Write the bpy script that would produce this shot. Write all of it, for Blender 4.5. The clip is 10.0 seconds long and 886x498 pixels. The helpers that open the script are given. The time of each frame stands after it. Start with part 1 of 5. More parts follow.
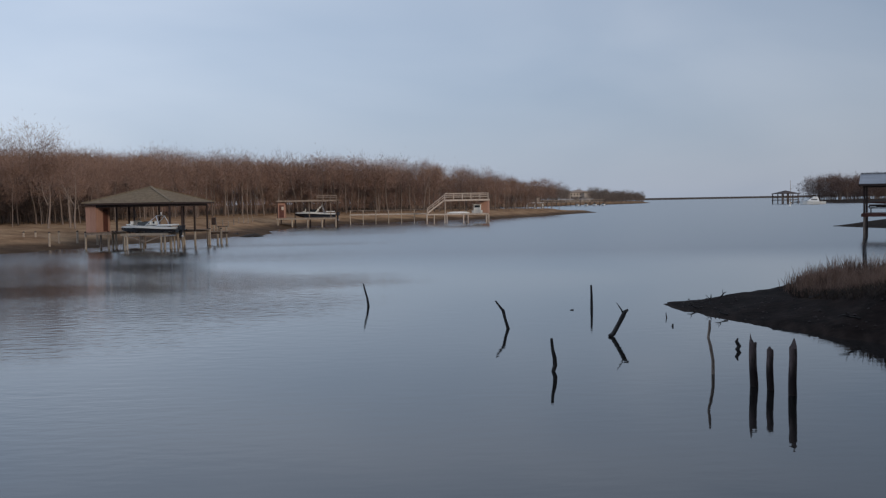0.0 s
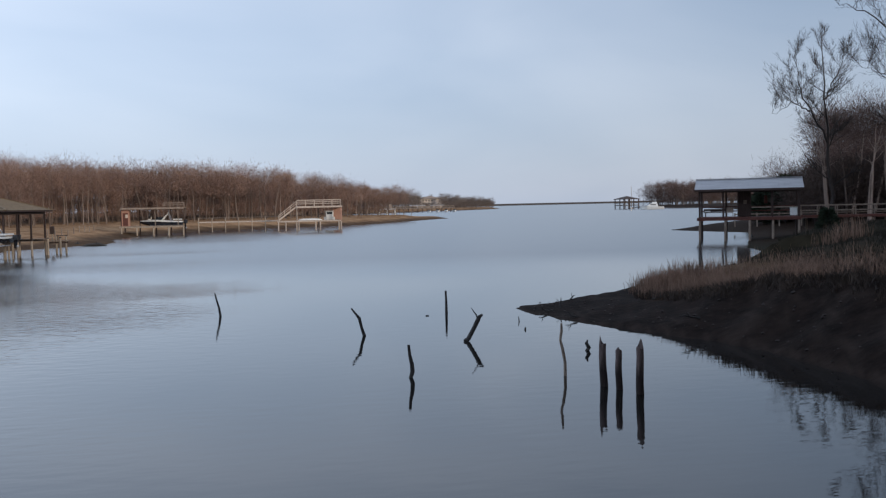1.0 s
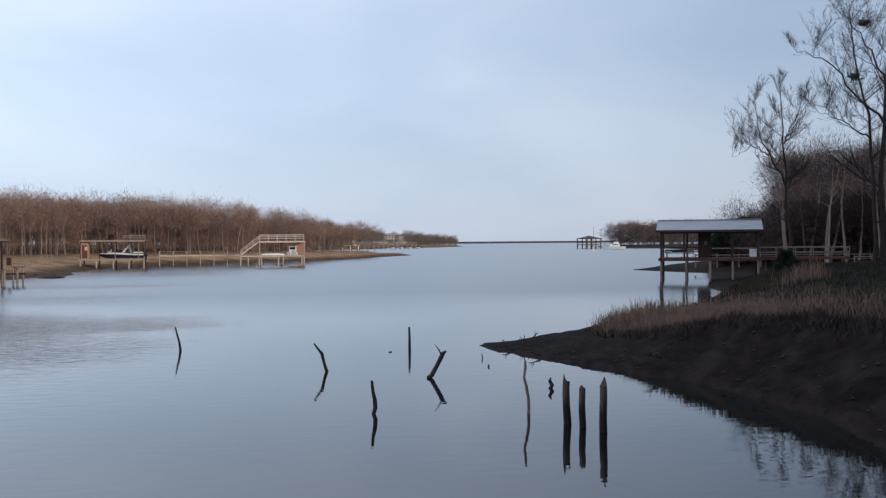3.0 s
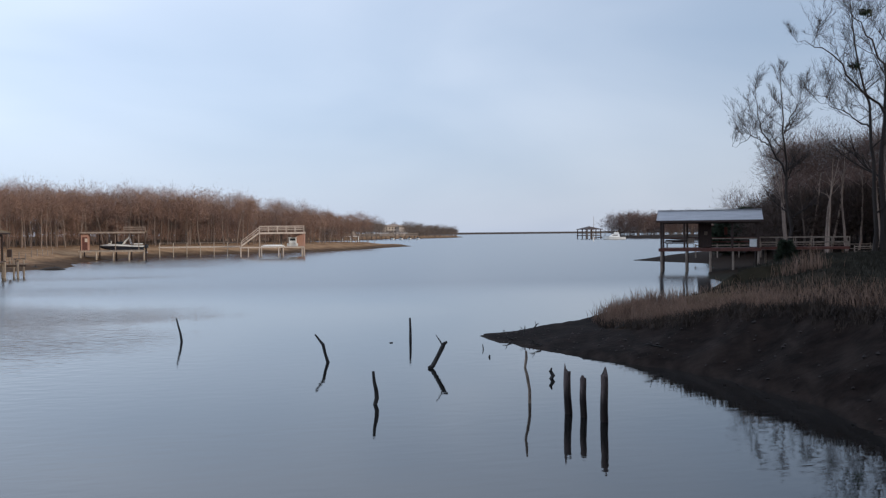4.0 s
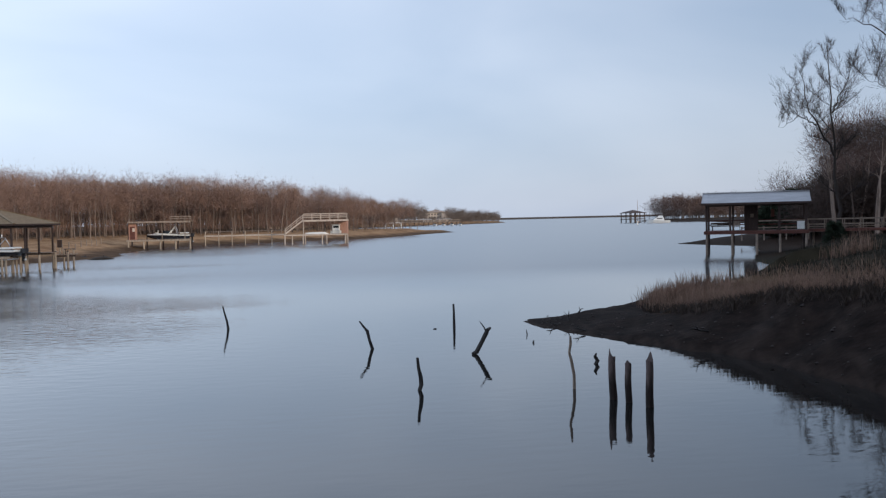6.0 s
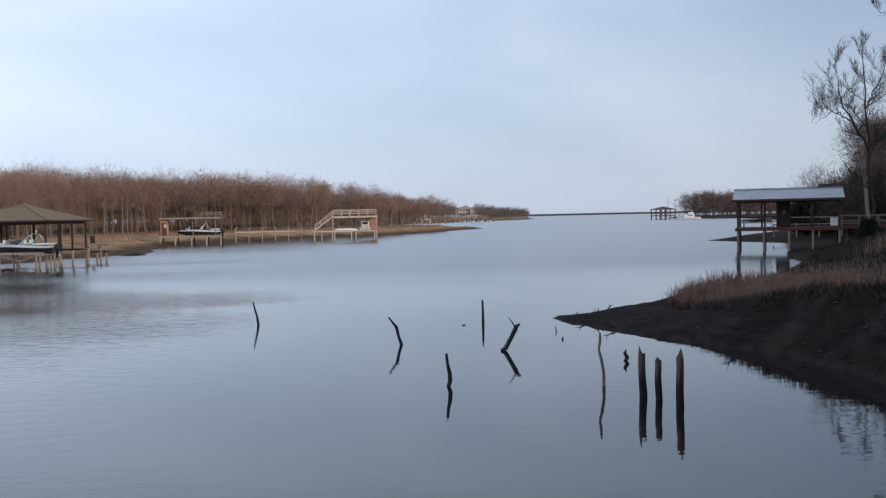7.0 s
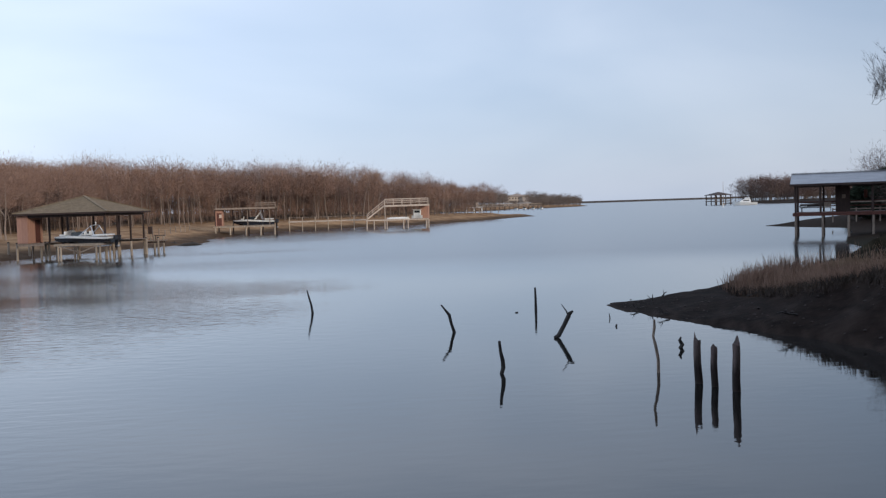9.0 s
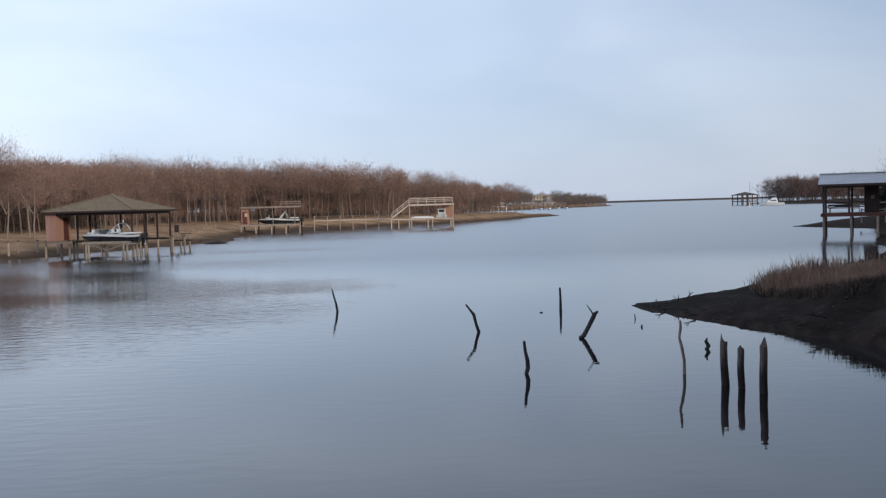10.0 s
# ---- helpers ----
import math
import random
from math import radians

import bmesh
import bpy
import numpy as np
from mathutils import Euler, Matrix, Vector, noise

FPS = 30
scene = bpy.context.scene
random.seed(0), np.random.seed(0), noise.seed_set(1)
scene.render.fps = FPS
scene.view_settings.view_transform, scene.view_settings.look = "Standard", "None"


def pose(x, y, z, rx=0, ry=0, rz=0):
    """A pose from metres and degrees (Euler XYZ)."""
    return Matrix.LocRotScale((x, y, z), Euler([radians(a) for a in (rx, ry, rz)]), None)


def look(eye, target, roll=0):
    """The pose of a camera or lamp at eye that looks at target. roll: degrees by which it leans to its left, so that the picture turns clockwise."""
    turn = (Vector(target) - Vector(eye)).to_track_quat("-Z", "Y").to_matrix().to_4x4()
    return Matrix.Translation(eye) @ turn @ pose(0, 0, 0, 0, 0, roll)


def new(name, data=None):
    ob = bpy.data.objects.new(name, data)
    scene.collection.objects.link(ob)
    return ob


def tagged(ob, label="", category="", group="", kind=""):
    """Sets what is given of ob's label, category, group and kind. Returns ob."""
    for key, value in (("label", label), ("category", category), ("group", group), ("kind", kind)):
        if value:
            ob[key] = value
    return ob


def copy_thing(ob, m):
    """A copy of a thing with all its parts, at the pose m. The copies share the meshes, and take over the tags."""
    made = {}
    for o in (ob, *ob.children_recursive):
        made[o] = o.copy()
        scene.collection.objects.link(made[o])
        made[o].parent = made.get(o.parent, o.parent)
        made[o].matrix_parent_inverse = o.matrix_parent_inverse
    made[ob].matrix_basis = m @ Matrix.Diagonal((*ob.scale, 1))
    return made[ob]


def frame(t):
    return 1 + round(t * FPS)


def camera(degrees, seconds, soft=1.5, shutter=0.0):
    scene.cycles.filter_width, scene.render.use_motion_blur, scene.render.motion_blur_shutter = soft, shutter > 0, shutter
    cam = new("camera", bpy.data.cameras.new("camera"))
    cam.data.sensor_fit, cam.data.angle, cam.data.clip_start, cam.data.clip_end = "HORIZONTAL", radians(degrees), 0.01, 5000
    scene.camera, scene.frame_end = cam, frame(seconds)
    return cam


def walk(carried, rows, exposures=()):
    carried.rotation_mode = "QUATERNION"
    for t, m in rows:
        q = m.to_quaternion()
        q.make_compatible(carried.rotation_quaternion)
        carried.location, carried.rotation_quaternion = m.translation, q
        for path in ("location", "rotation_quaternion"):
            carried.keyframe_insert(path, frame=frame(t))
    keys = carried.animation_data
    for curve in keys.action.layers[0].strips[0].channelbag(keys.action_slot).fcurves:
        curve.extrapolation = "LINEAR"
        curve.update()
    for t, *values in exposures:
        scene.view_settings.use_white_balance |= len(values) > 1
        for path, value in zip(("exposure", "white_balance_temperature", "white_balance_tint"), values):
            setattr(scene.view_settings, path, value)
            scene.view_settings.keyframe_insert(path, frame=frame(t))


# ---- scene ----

# ---------------------------------------------------------------- camera
EYE = 3.8
cam = camera(48.83, 10.0, soft=1.3)
ROWS = [
    (0.0, 0.129, -0.024, 0.004, 0.00, -2.74, 1.01),
    (0.5, 0.075, -0.011, 0.005, -5.33, -3.87, 1.71),
    (1.0, 0.051, 0.005, 0.026, -8.66, -2.54, 1.28),
    (1.5, 0.032, 0.016, 0.009, -9.59, -1.62, 0.81),
    (2.0, 0.023, 0.034, 0.038, -11.45, -1.42, -0.18),
    (2.5, 0.018, 0.031, 0.004, -10.86, -0.31, 0.34),
    (4.0, -0.018, 0.003, -0.010, -10.81, -0.92, 0.58),
    (4.5, -0.013, 0.005, 0.002, -9.41, -1.31, 0.97),
    (5.0, -0.008, 0.005, 0.005, -9.12, -1.48, 1.11),
    (6.5, -0.023, -0.002, 0.002, -7.56, -1.81, 1.29),
    (7.0, -0.025, -0.002, -0.005, -6.62, -1.89, 1.24),
    (7.5, -0.029, -0.006, -0.009, -5.51, -2.01, 1.39),
    (8.0, -0.022, -0.013, -0.013, -4.82, -1.91, 1.55),
    (8.5, -0.030, -0.009, -0.016, -4.47, -2.05, 1.65),
    (9.0, -0.027, -0.011, -0.017, -3.58, -2.51, 1.79),
    (9.5, -0.039, -0.006, -0.012, -2.72, -2.49, 1.64),
    (10.0, -0.046, -0.005, -0.010, -2.15, -2.51, 1.62),
]
EXPOSURES = [(0.0, -0.26), (0.5, -0.18), (1.0, 0.14), (2.0, 0.29), (2.5, 0.3), (5.0, 0.29), (10.0, 0.29)]
walk(cam, [(t, pose(x, y, EYE + z, 90 + pitch, roll, yaw)) for t, x, y, z, yaw, pitch, roll in ROWS], EXPOSURES)

# ---------------------------------------------------------------- sky and sun
SUN_ELEVATION, SUN_AZIMUTH = radians(12), radians(135)  # azimuth from +y towards +x
world = bpy.data.worlds.new("sky")
scene.world = world
world.use_nodes = True
wn, wl = world.node_tree.nodes, world.node_tree.links
wn.clear()
w_out = wn.new("ShaderNodeOutputWorld")
w_bg = wn.new("ShaderNodeBackground")
w_sky = wn.new("ShaderNodeTexSky")
w_sky.sky_type = "NISHITA"
w_sky.sun_disc = False
w_sky.sun_elevation = SUN_ELEVATION
w_sky.sun_rotation = SUN_AZIMUTH
w_sky.dust_density = 1.0
w_coord = wn.new("ShaderNodeTexCoord")
w_flat = wn.new("ShaderNodeMapping")
w_flat.inputs["Scale"].default_value = (1.1, 1.1, 3.2)
w_flat.inputs["Rotation"].default_value = (0, radians(7), 0)
w_noise = wn.new("ShaderNodeTexNoise")
w_noise.inputs["Scale"].default_value = 2.1
w_noise.inputs["Detail"].default_value = 5.0
w_noise.inputs["Roughness"].default_value = 0.42
w_noise.inputs["Distortion"].default_value = 0.35
w_ramp = wn.new("ShaderNodeValToRGB")
w_ramp.color_ramp.elements[0].position = 0.3
w_ramp.color_ramp.elements[1].position = 0.72
w_ramp.color_ramp.elements[0].color = (4.5, 5.75, 7.9, 1)
w_ramp.color_ramp.elements[1].color = (6.75, 7.75, 9.6, 1)
# thin cloud is brighter on the sun's side of the sky
w_split = wn.new("ShaderNodeSeparateXYZ")
w_side = wn.new("ShaderNodeMapRange")
w_side.inputs["From Min"].default_value, w_side.inputs["From Max"].default_value = 0.5, -0.45
w_side.inputs["To Min"].default_value, w_side.inputs["To Max"].default_value = 0.72, 1.17
w_glow = wn.new("ShaderNodeVectorMath")
w_glow.operation = "SCALE"
wl.new(w_coord.outputs["Generated"], w_split.inputs["Vector"])
wl.new(w_split.outputs["X"], w_side.inputs["Value"])
wl.new(w_ramp.outputs["Color"], w_glow.inputs[0])
wl.new(w_side.outputs["Result"], w_glow.inputs["Scale"])
w_mix = wn.new("ShaderNodeMix")
w_mix.data_type = "RGBA"
w_mix.inputs["Factor"].default_value = 0.82
w_low = wn.new("ShaderNodeMapRange")
w_low.interpolation_type = "SMOOTHSTEP"
w_low.inputs["From Min"].default_value, w_low.inputs["From Max"].default_value = 0.16, -0.02
w_haze = wn.new("ShaderNodeMix")
w_haze.data_type, w_haze.blend_type = "RGBA", "MULTIPLY"
w_haze.inputs["B"].default_value = (1.05, 1.0, 0.965, 1)
wl.new(w_split.outputs["Z"], w_low.inputs["Value"])
wl.new(w_low.outputs["Result"], w_haze.inputs["Factor"])
wl.new(w_glow.outputs["Vector"], w_haze.inputs["A"])
wl.new(w_coord.outputs["Generated"], w_flat.inputs["Vector"])
wl.new(w_flat.outputs["Vector"], w_noise.inputs["Vector"])
wl.new(w_noise.outputs["Fac"], w_ramp.inputs["Fac"])
wl.new(w_sky.outputs["Color"], w_mix.inputs["A"])
wl.new(w_haze.outputs["Result"], w_mix.inputs["B"])
wl.new(w_mix.outputs["Result"], w_bg.inputs["Color"])
w_bg.inputs["Strength"].default_value = 0.1
wl.new(w_bg.outputs["Background"], w_out.inputs["Surface"])

sun = new("sun", bpy.data.lights.new("sun", "SUN"))
sun.data.energy = 2.0
sun.data.angle = radians(12)
sun.data.color = (1.0, 0.86, 0.7)
sun_way = Vector((math.sin(SUN_AZIMUTH) * math.cos(SUN_ELEVATION), math.cos(SUN_AZIMUTH) * math.cos(SUN_ELEVATION), math.sin(SUN_ELEVATION)))
sun.matrix_world = look(sun_way * 300, (0, 0, 0))


# ---------------------------------------------------------------- materials
def material(name, low, high, scale=4.0, rough=0.8, bump=0.2, stretch=(1, 1, 1), metal=0.0, fine=6.0, by_object=0.0, wet=0.0):
    """Two colours blended by a coarse and a fine noise, with relief of the fine one."""
    m = bpy.data.materials.new(name)
    m.use_nodes = True
    n, l = m.node_tree.nodes, m.node_tree.links
    bsdf = n["Principled BSDF"]
    coord = n.new("ShaderNodeTexCoord")
    mapping = n.new("ShaderNodeMapping")
    mapping.inputs["Scale"].default_value = stretch
    l.new(coord.outputs["Object"], mapping.inputs["Vector"])
    coarse, grain = n.new("ShaderNodeTexNoise"), n.new("ShaderNodeTexNoise")
    coarse.inputs["Scale"].default_value = scale
    coarse.inputs["Detail"].default_value = 3
    grain.inputs["Scale"].default_value = scale * fine
    grain.inputs["Detail"].default_value = 4
    for tex in (coarse, grain):
        l.new(mapping.outputs["Vector"], tex.inputs["Vector"])
    both = n.new("ShaderNodeMath")
    both.operation = "MULTIPLY_ADD"
    both.inputs[1].default_value = 0.55
    half = n.new("ShaderNodeMath")
    half.operation = "MULTIPLY"
    half.inputs[1].default_value = 0.45
    l.new(grain.outputs["Fac"], half.inputs[0])
    l.new(coarse.outputs["Fac"], both.inputs[0])
    l.new(half.outputs["Value"], both.inputs[2])
    ramp = n.new("ShaderNodeValToRGB")
    ramp.color_ramp.elements[0].position, ramp.color_ramp.elements[1].position = 0.34, 0.66
    ramp.color_ramp.elements[0].color, ramp.color_ramp.elements[1].color = (*low, 1), (*high, 1)
    l.new(both.outputs["Value"], ramp.inputs["Fac"])
    tone = ramp.outputs["Color"]
    if by_object:
        info, vary, hsv = n.new("ShaderNodeObjectInfo"), n.new("ShaderNodeMapRange"), n.new("ShaderNodeHueSaturation")
        vary.inputs["To Min"].default_value, vary.inputs["To Max"].default_value = 1 - by_object, 1 + by_object
        l.new(info.outputs["Random"], vary.inputs["Value"])
        l.new(vary.outputs["Result"], hsv.inputs["Value"])
        l.new(tone, hsv.inputs["Color"])
        tone = hsv.outputs["Color"]
    if wet:
        # soaked and darker up to an uneven line above the water
        high, soak, stain = n.new("ShaderNodeSeparateXYZ"), n.new("ShaderNodeMath"), n.new("ShaderNodeMapRange")
        l.new(coord.outputs["Object"], high.inputs["Vector"])
        soak.operation = "MULTIPLY_ADD"
        soak.inputs[1].default_value = 0.35
        l.new(coarse.outputs["Fac"], soak.inputs[0])
        l.new(high.outputs["Z"], soak.inputs[2])
        stain.inputs["From Min"].default_value, stain.inputs["From Max"].default_value = wet + 0.3, wet
        l.new(soak.outputs["Value"], stain.inputs["Value"])
        damp = n.new("ShaderNodeMix")
        damp.data_type = "RGBA"
        damp.inputs["B"].default_value = (0.016, 0.009, 0.008, 1)
        l.new(stain.outputs["Result"], damp.inputs["Factor"])
        l.new(tone, damp.inputs["A"])
        tone = damp.outputs["Result"]
    l.new(tone, bsdf.inputs["Base Color"])
    bsdf.inputs["Roughness"].default_value = rough
    bsdf.inputs["Metallic"].default_value = metal
    if bump:
        b = n.new("ShaderNodeBump")
        b.inputs["Strength"].default_value = bump
        b.inputs["Distance"].default_value = 0.03
        l.new(grain.outputs["Fac"], b.inputs["Height"])
        l.new(b.outputs["Normal"], bsdf.inputs["Normal"])
    return m


def water_material():
    m = bpy.data.materials.new("lake_water")
    m.use_nodes = True
    n, l = m.node_tree.nodes, m.node_tree.links
    bsdf = n["Principled BSDF"]
    bsdf.inputs["Base Color"].default_value = (0.012, 0.0115, 0.011, 1)
    bsdf.inputs["IOR"].default_value = 1.68
    geo = n.new("ShaderNodeNewGeometry")
    # ripples drift in patches: calm in the lee of the spit, ruffled further out
    patch_map, patch = n.new("ShaderNodeMapping"), n.new("ShaderNodeTexNoise")
    patch_map.inputs["Scale"].default_value = (0.02, 0.05, 1)
    patch.inputs["Scale"].default_value = 1.0
    patch.inputs["Detail"].default_value = 3
    l.new(geo.outputs["Position"], patch_map.inputs["Vector"])
    l.new(patch_map.outputs["Vector"], patch.inputs["Vector"])
    patch_ramp = n.new("ShaderNodeMapRange")
    patch_ramp.inputs["From Min"].default_value, patch_ramp.inputs["From Max"].default_value = 0.42, 0.62
    patch_ramp.inputs["To Min"].default_value, patch_ramp.inputs["To Max"].default_value = 0.12, 1.0
    l.new(patch.outputs["Fac"], patch_ramp.inputs["Value"])
    split = n.new("ShaderNodeSeparateXYZ")
    l.new(geo.outputs["Position"], split.inputs["Vector"])
    lee = n.new("ShaderNodeMapRange")
    lee.interpolation_type = "SMOOTHSTEP"
    lee.inputs["From Min"].default_value, lee.inputs["From Max"].default_value = 0.0, -12.0
    lee.inputs["To Min"].default_value, lee.inputs["To Max"].default_value = 0.028, 0.2
    l.new(split.outputs["X"], lee.inputs["Value"])
    amount = n.new("ShaderNodeMath")
    amount.operation = "MULTIPLY"
    l.new(lee.outputs["Result"], amount.inputs[0])
    l.new(patch_ramp.outputs["Result"], amount.inputs[1])
    ripple_map, ripple = n.new("ShaderNodeMapping"), n.new("ShaderNodeTexNoise")
    ripple_map.inputs["Scale"].default_value = (1.0, 2.2, 1)
    ripple_map.inputs["Rotation"].default_value = (0, 0, radians(-12))
    ripple.inputs["Scale"].default_value = 1.3
    ripple.inputs["Detail"].default_value = 3
    ripple.inputs["Roughness"].default_value = 0.5
    l.new(geo.outputs["Position"], ripple_map.inputs["Vector"])
    l.new(ripple_map.outputs["Vector"], ripple.inputs["Vector"])
    bump = n.new("ShaderNodeBump")
    bump.inputs["Distance"].default_value = 0.2
    l.new(ripple.outputs["Fac"], bump.inputs["Height"])
    reach = n.new("ShaderNodeMapRange")
    reach.interpolation_type = "SMOOTHSTEP"
    reach.inputs["From Min"].default_value, reach.inputs["From Max"].default_value = 44.0, 76.0
    reach.inputs["To Min"].default_value, reach.inputs["To Max"].default_value = 0.0, 1.0
    l.new(split.outputs["Y"], reach.inputs["Value"])
    l.new(amount.outputs["Value"], bump.inputs["Strength"])
    lean = n.new("ShaderNodeVectorMath")
    lean.operation = "SCALE"
    lean.inputs[0].default_value = (0.0, -0.062, 0.0)
    l.new(reach.outputs["Result"], lean.inputs["Scale"])
    facet, unit = n.new("ShaderNodeVectorMath"), n.new("ShaderNodeVectorMath")
    facet.operation, unit.operation = "ADD", "NORMALIZE"
    l.new(bump.outputs["Normal"], facet.inputs[0])
    l.new(lean.outputs["Vector"], facet.inputs[1])
    l.new(facet.outputs["Vector"], unit.inputs[0])
    l.new(unit.outputs["Vector"], bsdf.inputs["Normal"])
    # fine wind ripples, too small to tell apart, roughen the open water off the left bank
    open_side, ruffled = n.new("ShaderNodeMapRange"), n.new("ShaderNodeMath")
    open_side.interpolation_type = "SMOOTHSTEP"
    open_side.inputs["From Min"].default_value, open_side.inputs["From Max"].default_value = -4.0, -12.0
    open_side.inputs["To Min"].default_value, open_side.inputs["To Max"].default_value = 0.0, 0.62
    l.new(split.outputs["X"], open_side.inputs["Value"])
    ruffled.operation = "MAXIMUM"
    l.new(open_side.outputs["Result"], ruffled.inputs[0])
    l.new(reach.outputs["Result"], ruffled.inputs[1])
    gloss = n.new("ShaderNodeMapRange")
    gloss.inputs["To Min"].default_value, gloss.inputs["To Max"].default_value = 0.02, 0.145
    l.new(ruffled.outputs["Value"], gloss.inputs["Value"])
    l.new(gloss.outputs["Result"], bsdf.inputs["Roughness"])
    return m


def ground_material():
    """Mud, dry grass and green lawn by the cover attribute of the sheet."""
    m = bpy.data.materials.new("lake_shore_ground")
    m.use_nodes = True
    n, l = m.node_tree.nodes, m.node_tree.links
    bsdf = n["Principled BSDF"]
    bsdf.inputs["Roughness"].default_value = 0.9
    bsdf.inputs["Specular IOR Level"].default_value = 0.06
    geo = n.new("ShaderNodeNewGeometry")
    tones = []
    # the green lawn tones are near black, with the trees' shade put in
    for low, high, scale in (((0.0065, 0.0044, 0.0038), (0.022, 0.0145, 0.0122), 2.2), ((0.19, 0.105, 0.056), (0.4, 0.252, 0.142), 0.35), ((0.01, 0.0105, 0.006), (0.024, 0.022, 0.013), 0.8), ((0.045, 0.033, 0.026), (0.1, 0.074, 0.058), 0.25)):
        tex, ramp = n.new("ShaderNodeTexNoise"), n.new("ShaderNodeValToRGB")
        tex.inputs["Scale"].default_value = scale
        tex.inputs["Detail"].default_value = 8
        tex.inputs["Roughness"].default_value = 0.65
        ramp.color_ramp.elements[0].position, ramp.color_ramp.elements[1].position = 0.35, 0.65
        ramp.color_ramp.elements[0].color, ramp.color_ramp.elements[1].color = (*low, 1), (*high, 1)
        l.new(geo.outputs["Position"], tex.inputs["Vector"])
        l.new(tex.outputs["Fac"], ramp.inputs["Fac"])
        tones.append(ramp.outputs["Color"])
    cover, split = n.new("ShaderNodeAttribute"), n.new("ShaderNodeSeparateColor")
    cover.attribute_name = "cover"
    l.new(cover.outputs["Color"], split.inputs["Color"])
    silt = n.new("ShaderNodeMix")
    silt.data_type = "RGBA"
    silt.inputs["B"].default_value = (0.03, 0.021, 0.0175, 1)
    l.new(cover.outputs["Alpha"], silt.inputs["Factor"])
    l.new(tones[0], silt.inputs["A"])
    tone = silt.outputs["Result"]
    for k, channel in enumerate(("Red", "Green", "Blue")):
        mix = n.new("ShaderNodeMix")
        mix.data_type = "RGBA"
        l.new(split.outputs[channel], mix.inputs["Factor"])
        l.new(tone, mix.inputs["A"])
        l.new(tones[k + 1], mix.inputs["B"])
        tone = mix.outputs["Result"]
    l.new(tone, bsdf.inputs["Base Color"])
    clods, bump = n.new("ShaderNodeTexNoise"), n.new("ShaderNodeBump")
    clods.inputs["Scale"].default_value = 5
    clods.inputs["Detail"].default_value = 6
    l.new(geo.outputs["Position"], clods.inputs["Vector"])
    l.new(clods.outputs["Fac"], bump.inputs["Height"])
    bump.inputs["Strength"].default_value = 0.6
    bump.inputs["Distance"].default_value = 0.08
    l.new(bump.outputs["Normal"], bsdf.inputs["Normal"])
    return m


WATER = water_material()
GROUND = ground_material()
WET_WOOD = material("weathered_wet_timber", (0.04, 0.029, 0.028), (0.17, 0.125, 0.118), 3, 0.75, 0.6, (4, 4, 0.7), wet=0.5)
DEAD_WOOD = material("dead_stake_wood", (0.015, 0.013, 0.013), (0.06, 0.052, 0.048), 5, 0.8, 0.5, (3, 3, 0.8))
PALE_WOOD = material("sun_bleached_timber", (0.26, 0.2, 0.15), (0.5, 0.41, 0.32), 2.5, 0.8, 0.3, (3, 3, 0.6), by_object=0.15)
BLEACHED = material("bleached_tan_timber", (0.37, 0.295, 0.24), (0.56, 0.465, 0.39), 2.5, 0.8, 0.3, (3, 3, 0.6), by_object=0.12)
GREY_WOOD = material("weathered_grey_timber", (0.16, 0.12, 0.095), (0.33, 0.26, 0.21), 2.5, 0.85, 0.3, (2, 2, 1), by_object=0.15)
RED_WOOD = material("red_stained_timber", (0.07, 0.022, 0.016), (0.14, 0.045, 0.03), 2.5, 0.7, 0.25, (1, 3, 3), by_object=0.15)
DARK_WOOD = material("dark_brown_stained_timber", (0.025, 0.014, 0.011), (0.06, 0.034, 0.027), 2.5, 0.7, 0.3, (3, 3, 0.6), by_object=0.15)
HUT_WALL = material("red_brown_siding", (0.33, 0.175, 0.13), (0.46, 0.265, 0.2), 3, 0.8, 0.2, (6, 6, 0.5), by_object=0.08)
SHINGLE = material("brown_asphalt_shingle", (0.13, 0.095, 0.06), (0.24, 0.18, 0.115), 3, 0.95, 0.4)
METAL_ROOF = material("pale_galvanised_steel", (0.31, 0.31, 0.33), (0.46, 0.46, 0.48), 1.2, 0.45, 0.05, (0.4, 3, 3), metal=0.35)
WHITE_GEL = material("white_gelcoat", (0.7, 0.7, 0.68), (0.82, 0.82, 0.8), 2, 0.25, 0.0)
BLACK_GEL = material("black_gelcoat", (0.012, 0.012, 0.016), (0.03, 0.03, 0.036), 2, 0.25, 0.0)
WHITE_PLASTIC = material("white_plastic", (0.62, 0.62, 0.6), (0.8, 0.8, 0.78), 3, 0.5, 0.05)
STEEL = material("brushed_aluminium", (0.5, 0.5, 0.52), (0.7, 0.7, 0.72), 5, 0.35, 0.05, metal=0.8)
DARK_GLASS = material("smoked_windscreen", (0.02, 0.025, 0.03), (0.04, 0.045, 0.05), 2, 0.1, 0.0)
STRAW = material("dry_reed_grass", (0.12, 0.074, 0.054), (0.38, 0.24, 0.172), 0.8, 0.9, 0.0)
# green lowered to carry the shade of the trees on the right
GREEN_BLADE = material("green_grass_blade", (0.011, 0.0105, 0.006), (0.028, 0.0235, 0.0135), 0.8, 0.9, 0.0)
BARK = material("grey_brown_bark", (0.07, 0.052, 0.042), (0.16, 0.12, 0.1), 2, 0.9, 0.4, (2, 2, 0.4), by_object=0.2)
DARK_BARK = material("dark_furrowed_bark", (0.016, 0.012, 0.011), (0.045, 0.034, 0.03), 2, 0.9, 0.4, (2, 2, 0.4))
SILVER_BARK = material("silvery_bark", (0.19, 0.135, 0.108), (0.38, 0.29, 0.24), 2, 0.9, 0.3, (2, 2, 0.5), by_object=0.3)
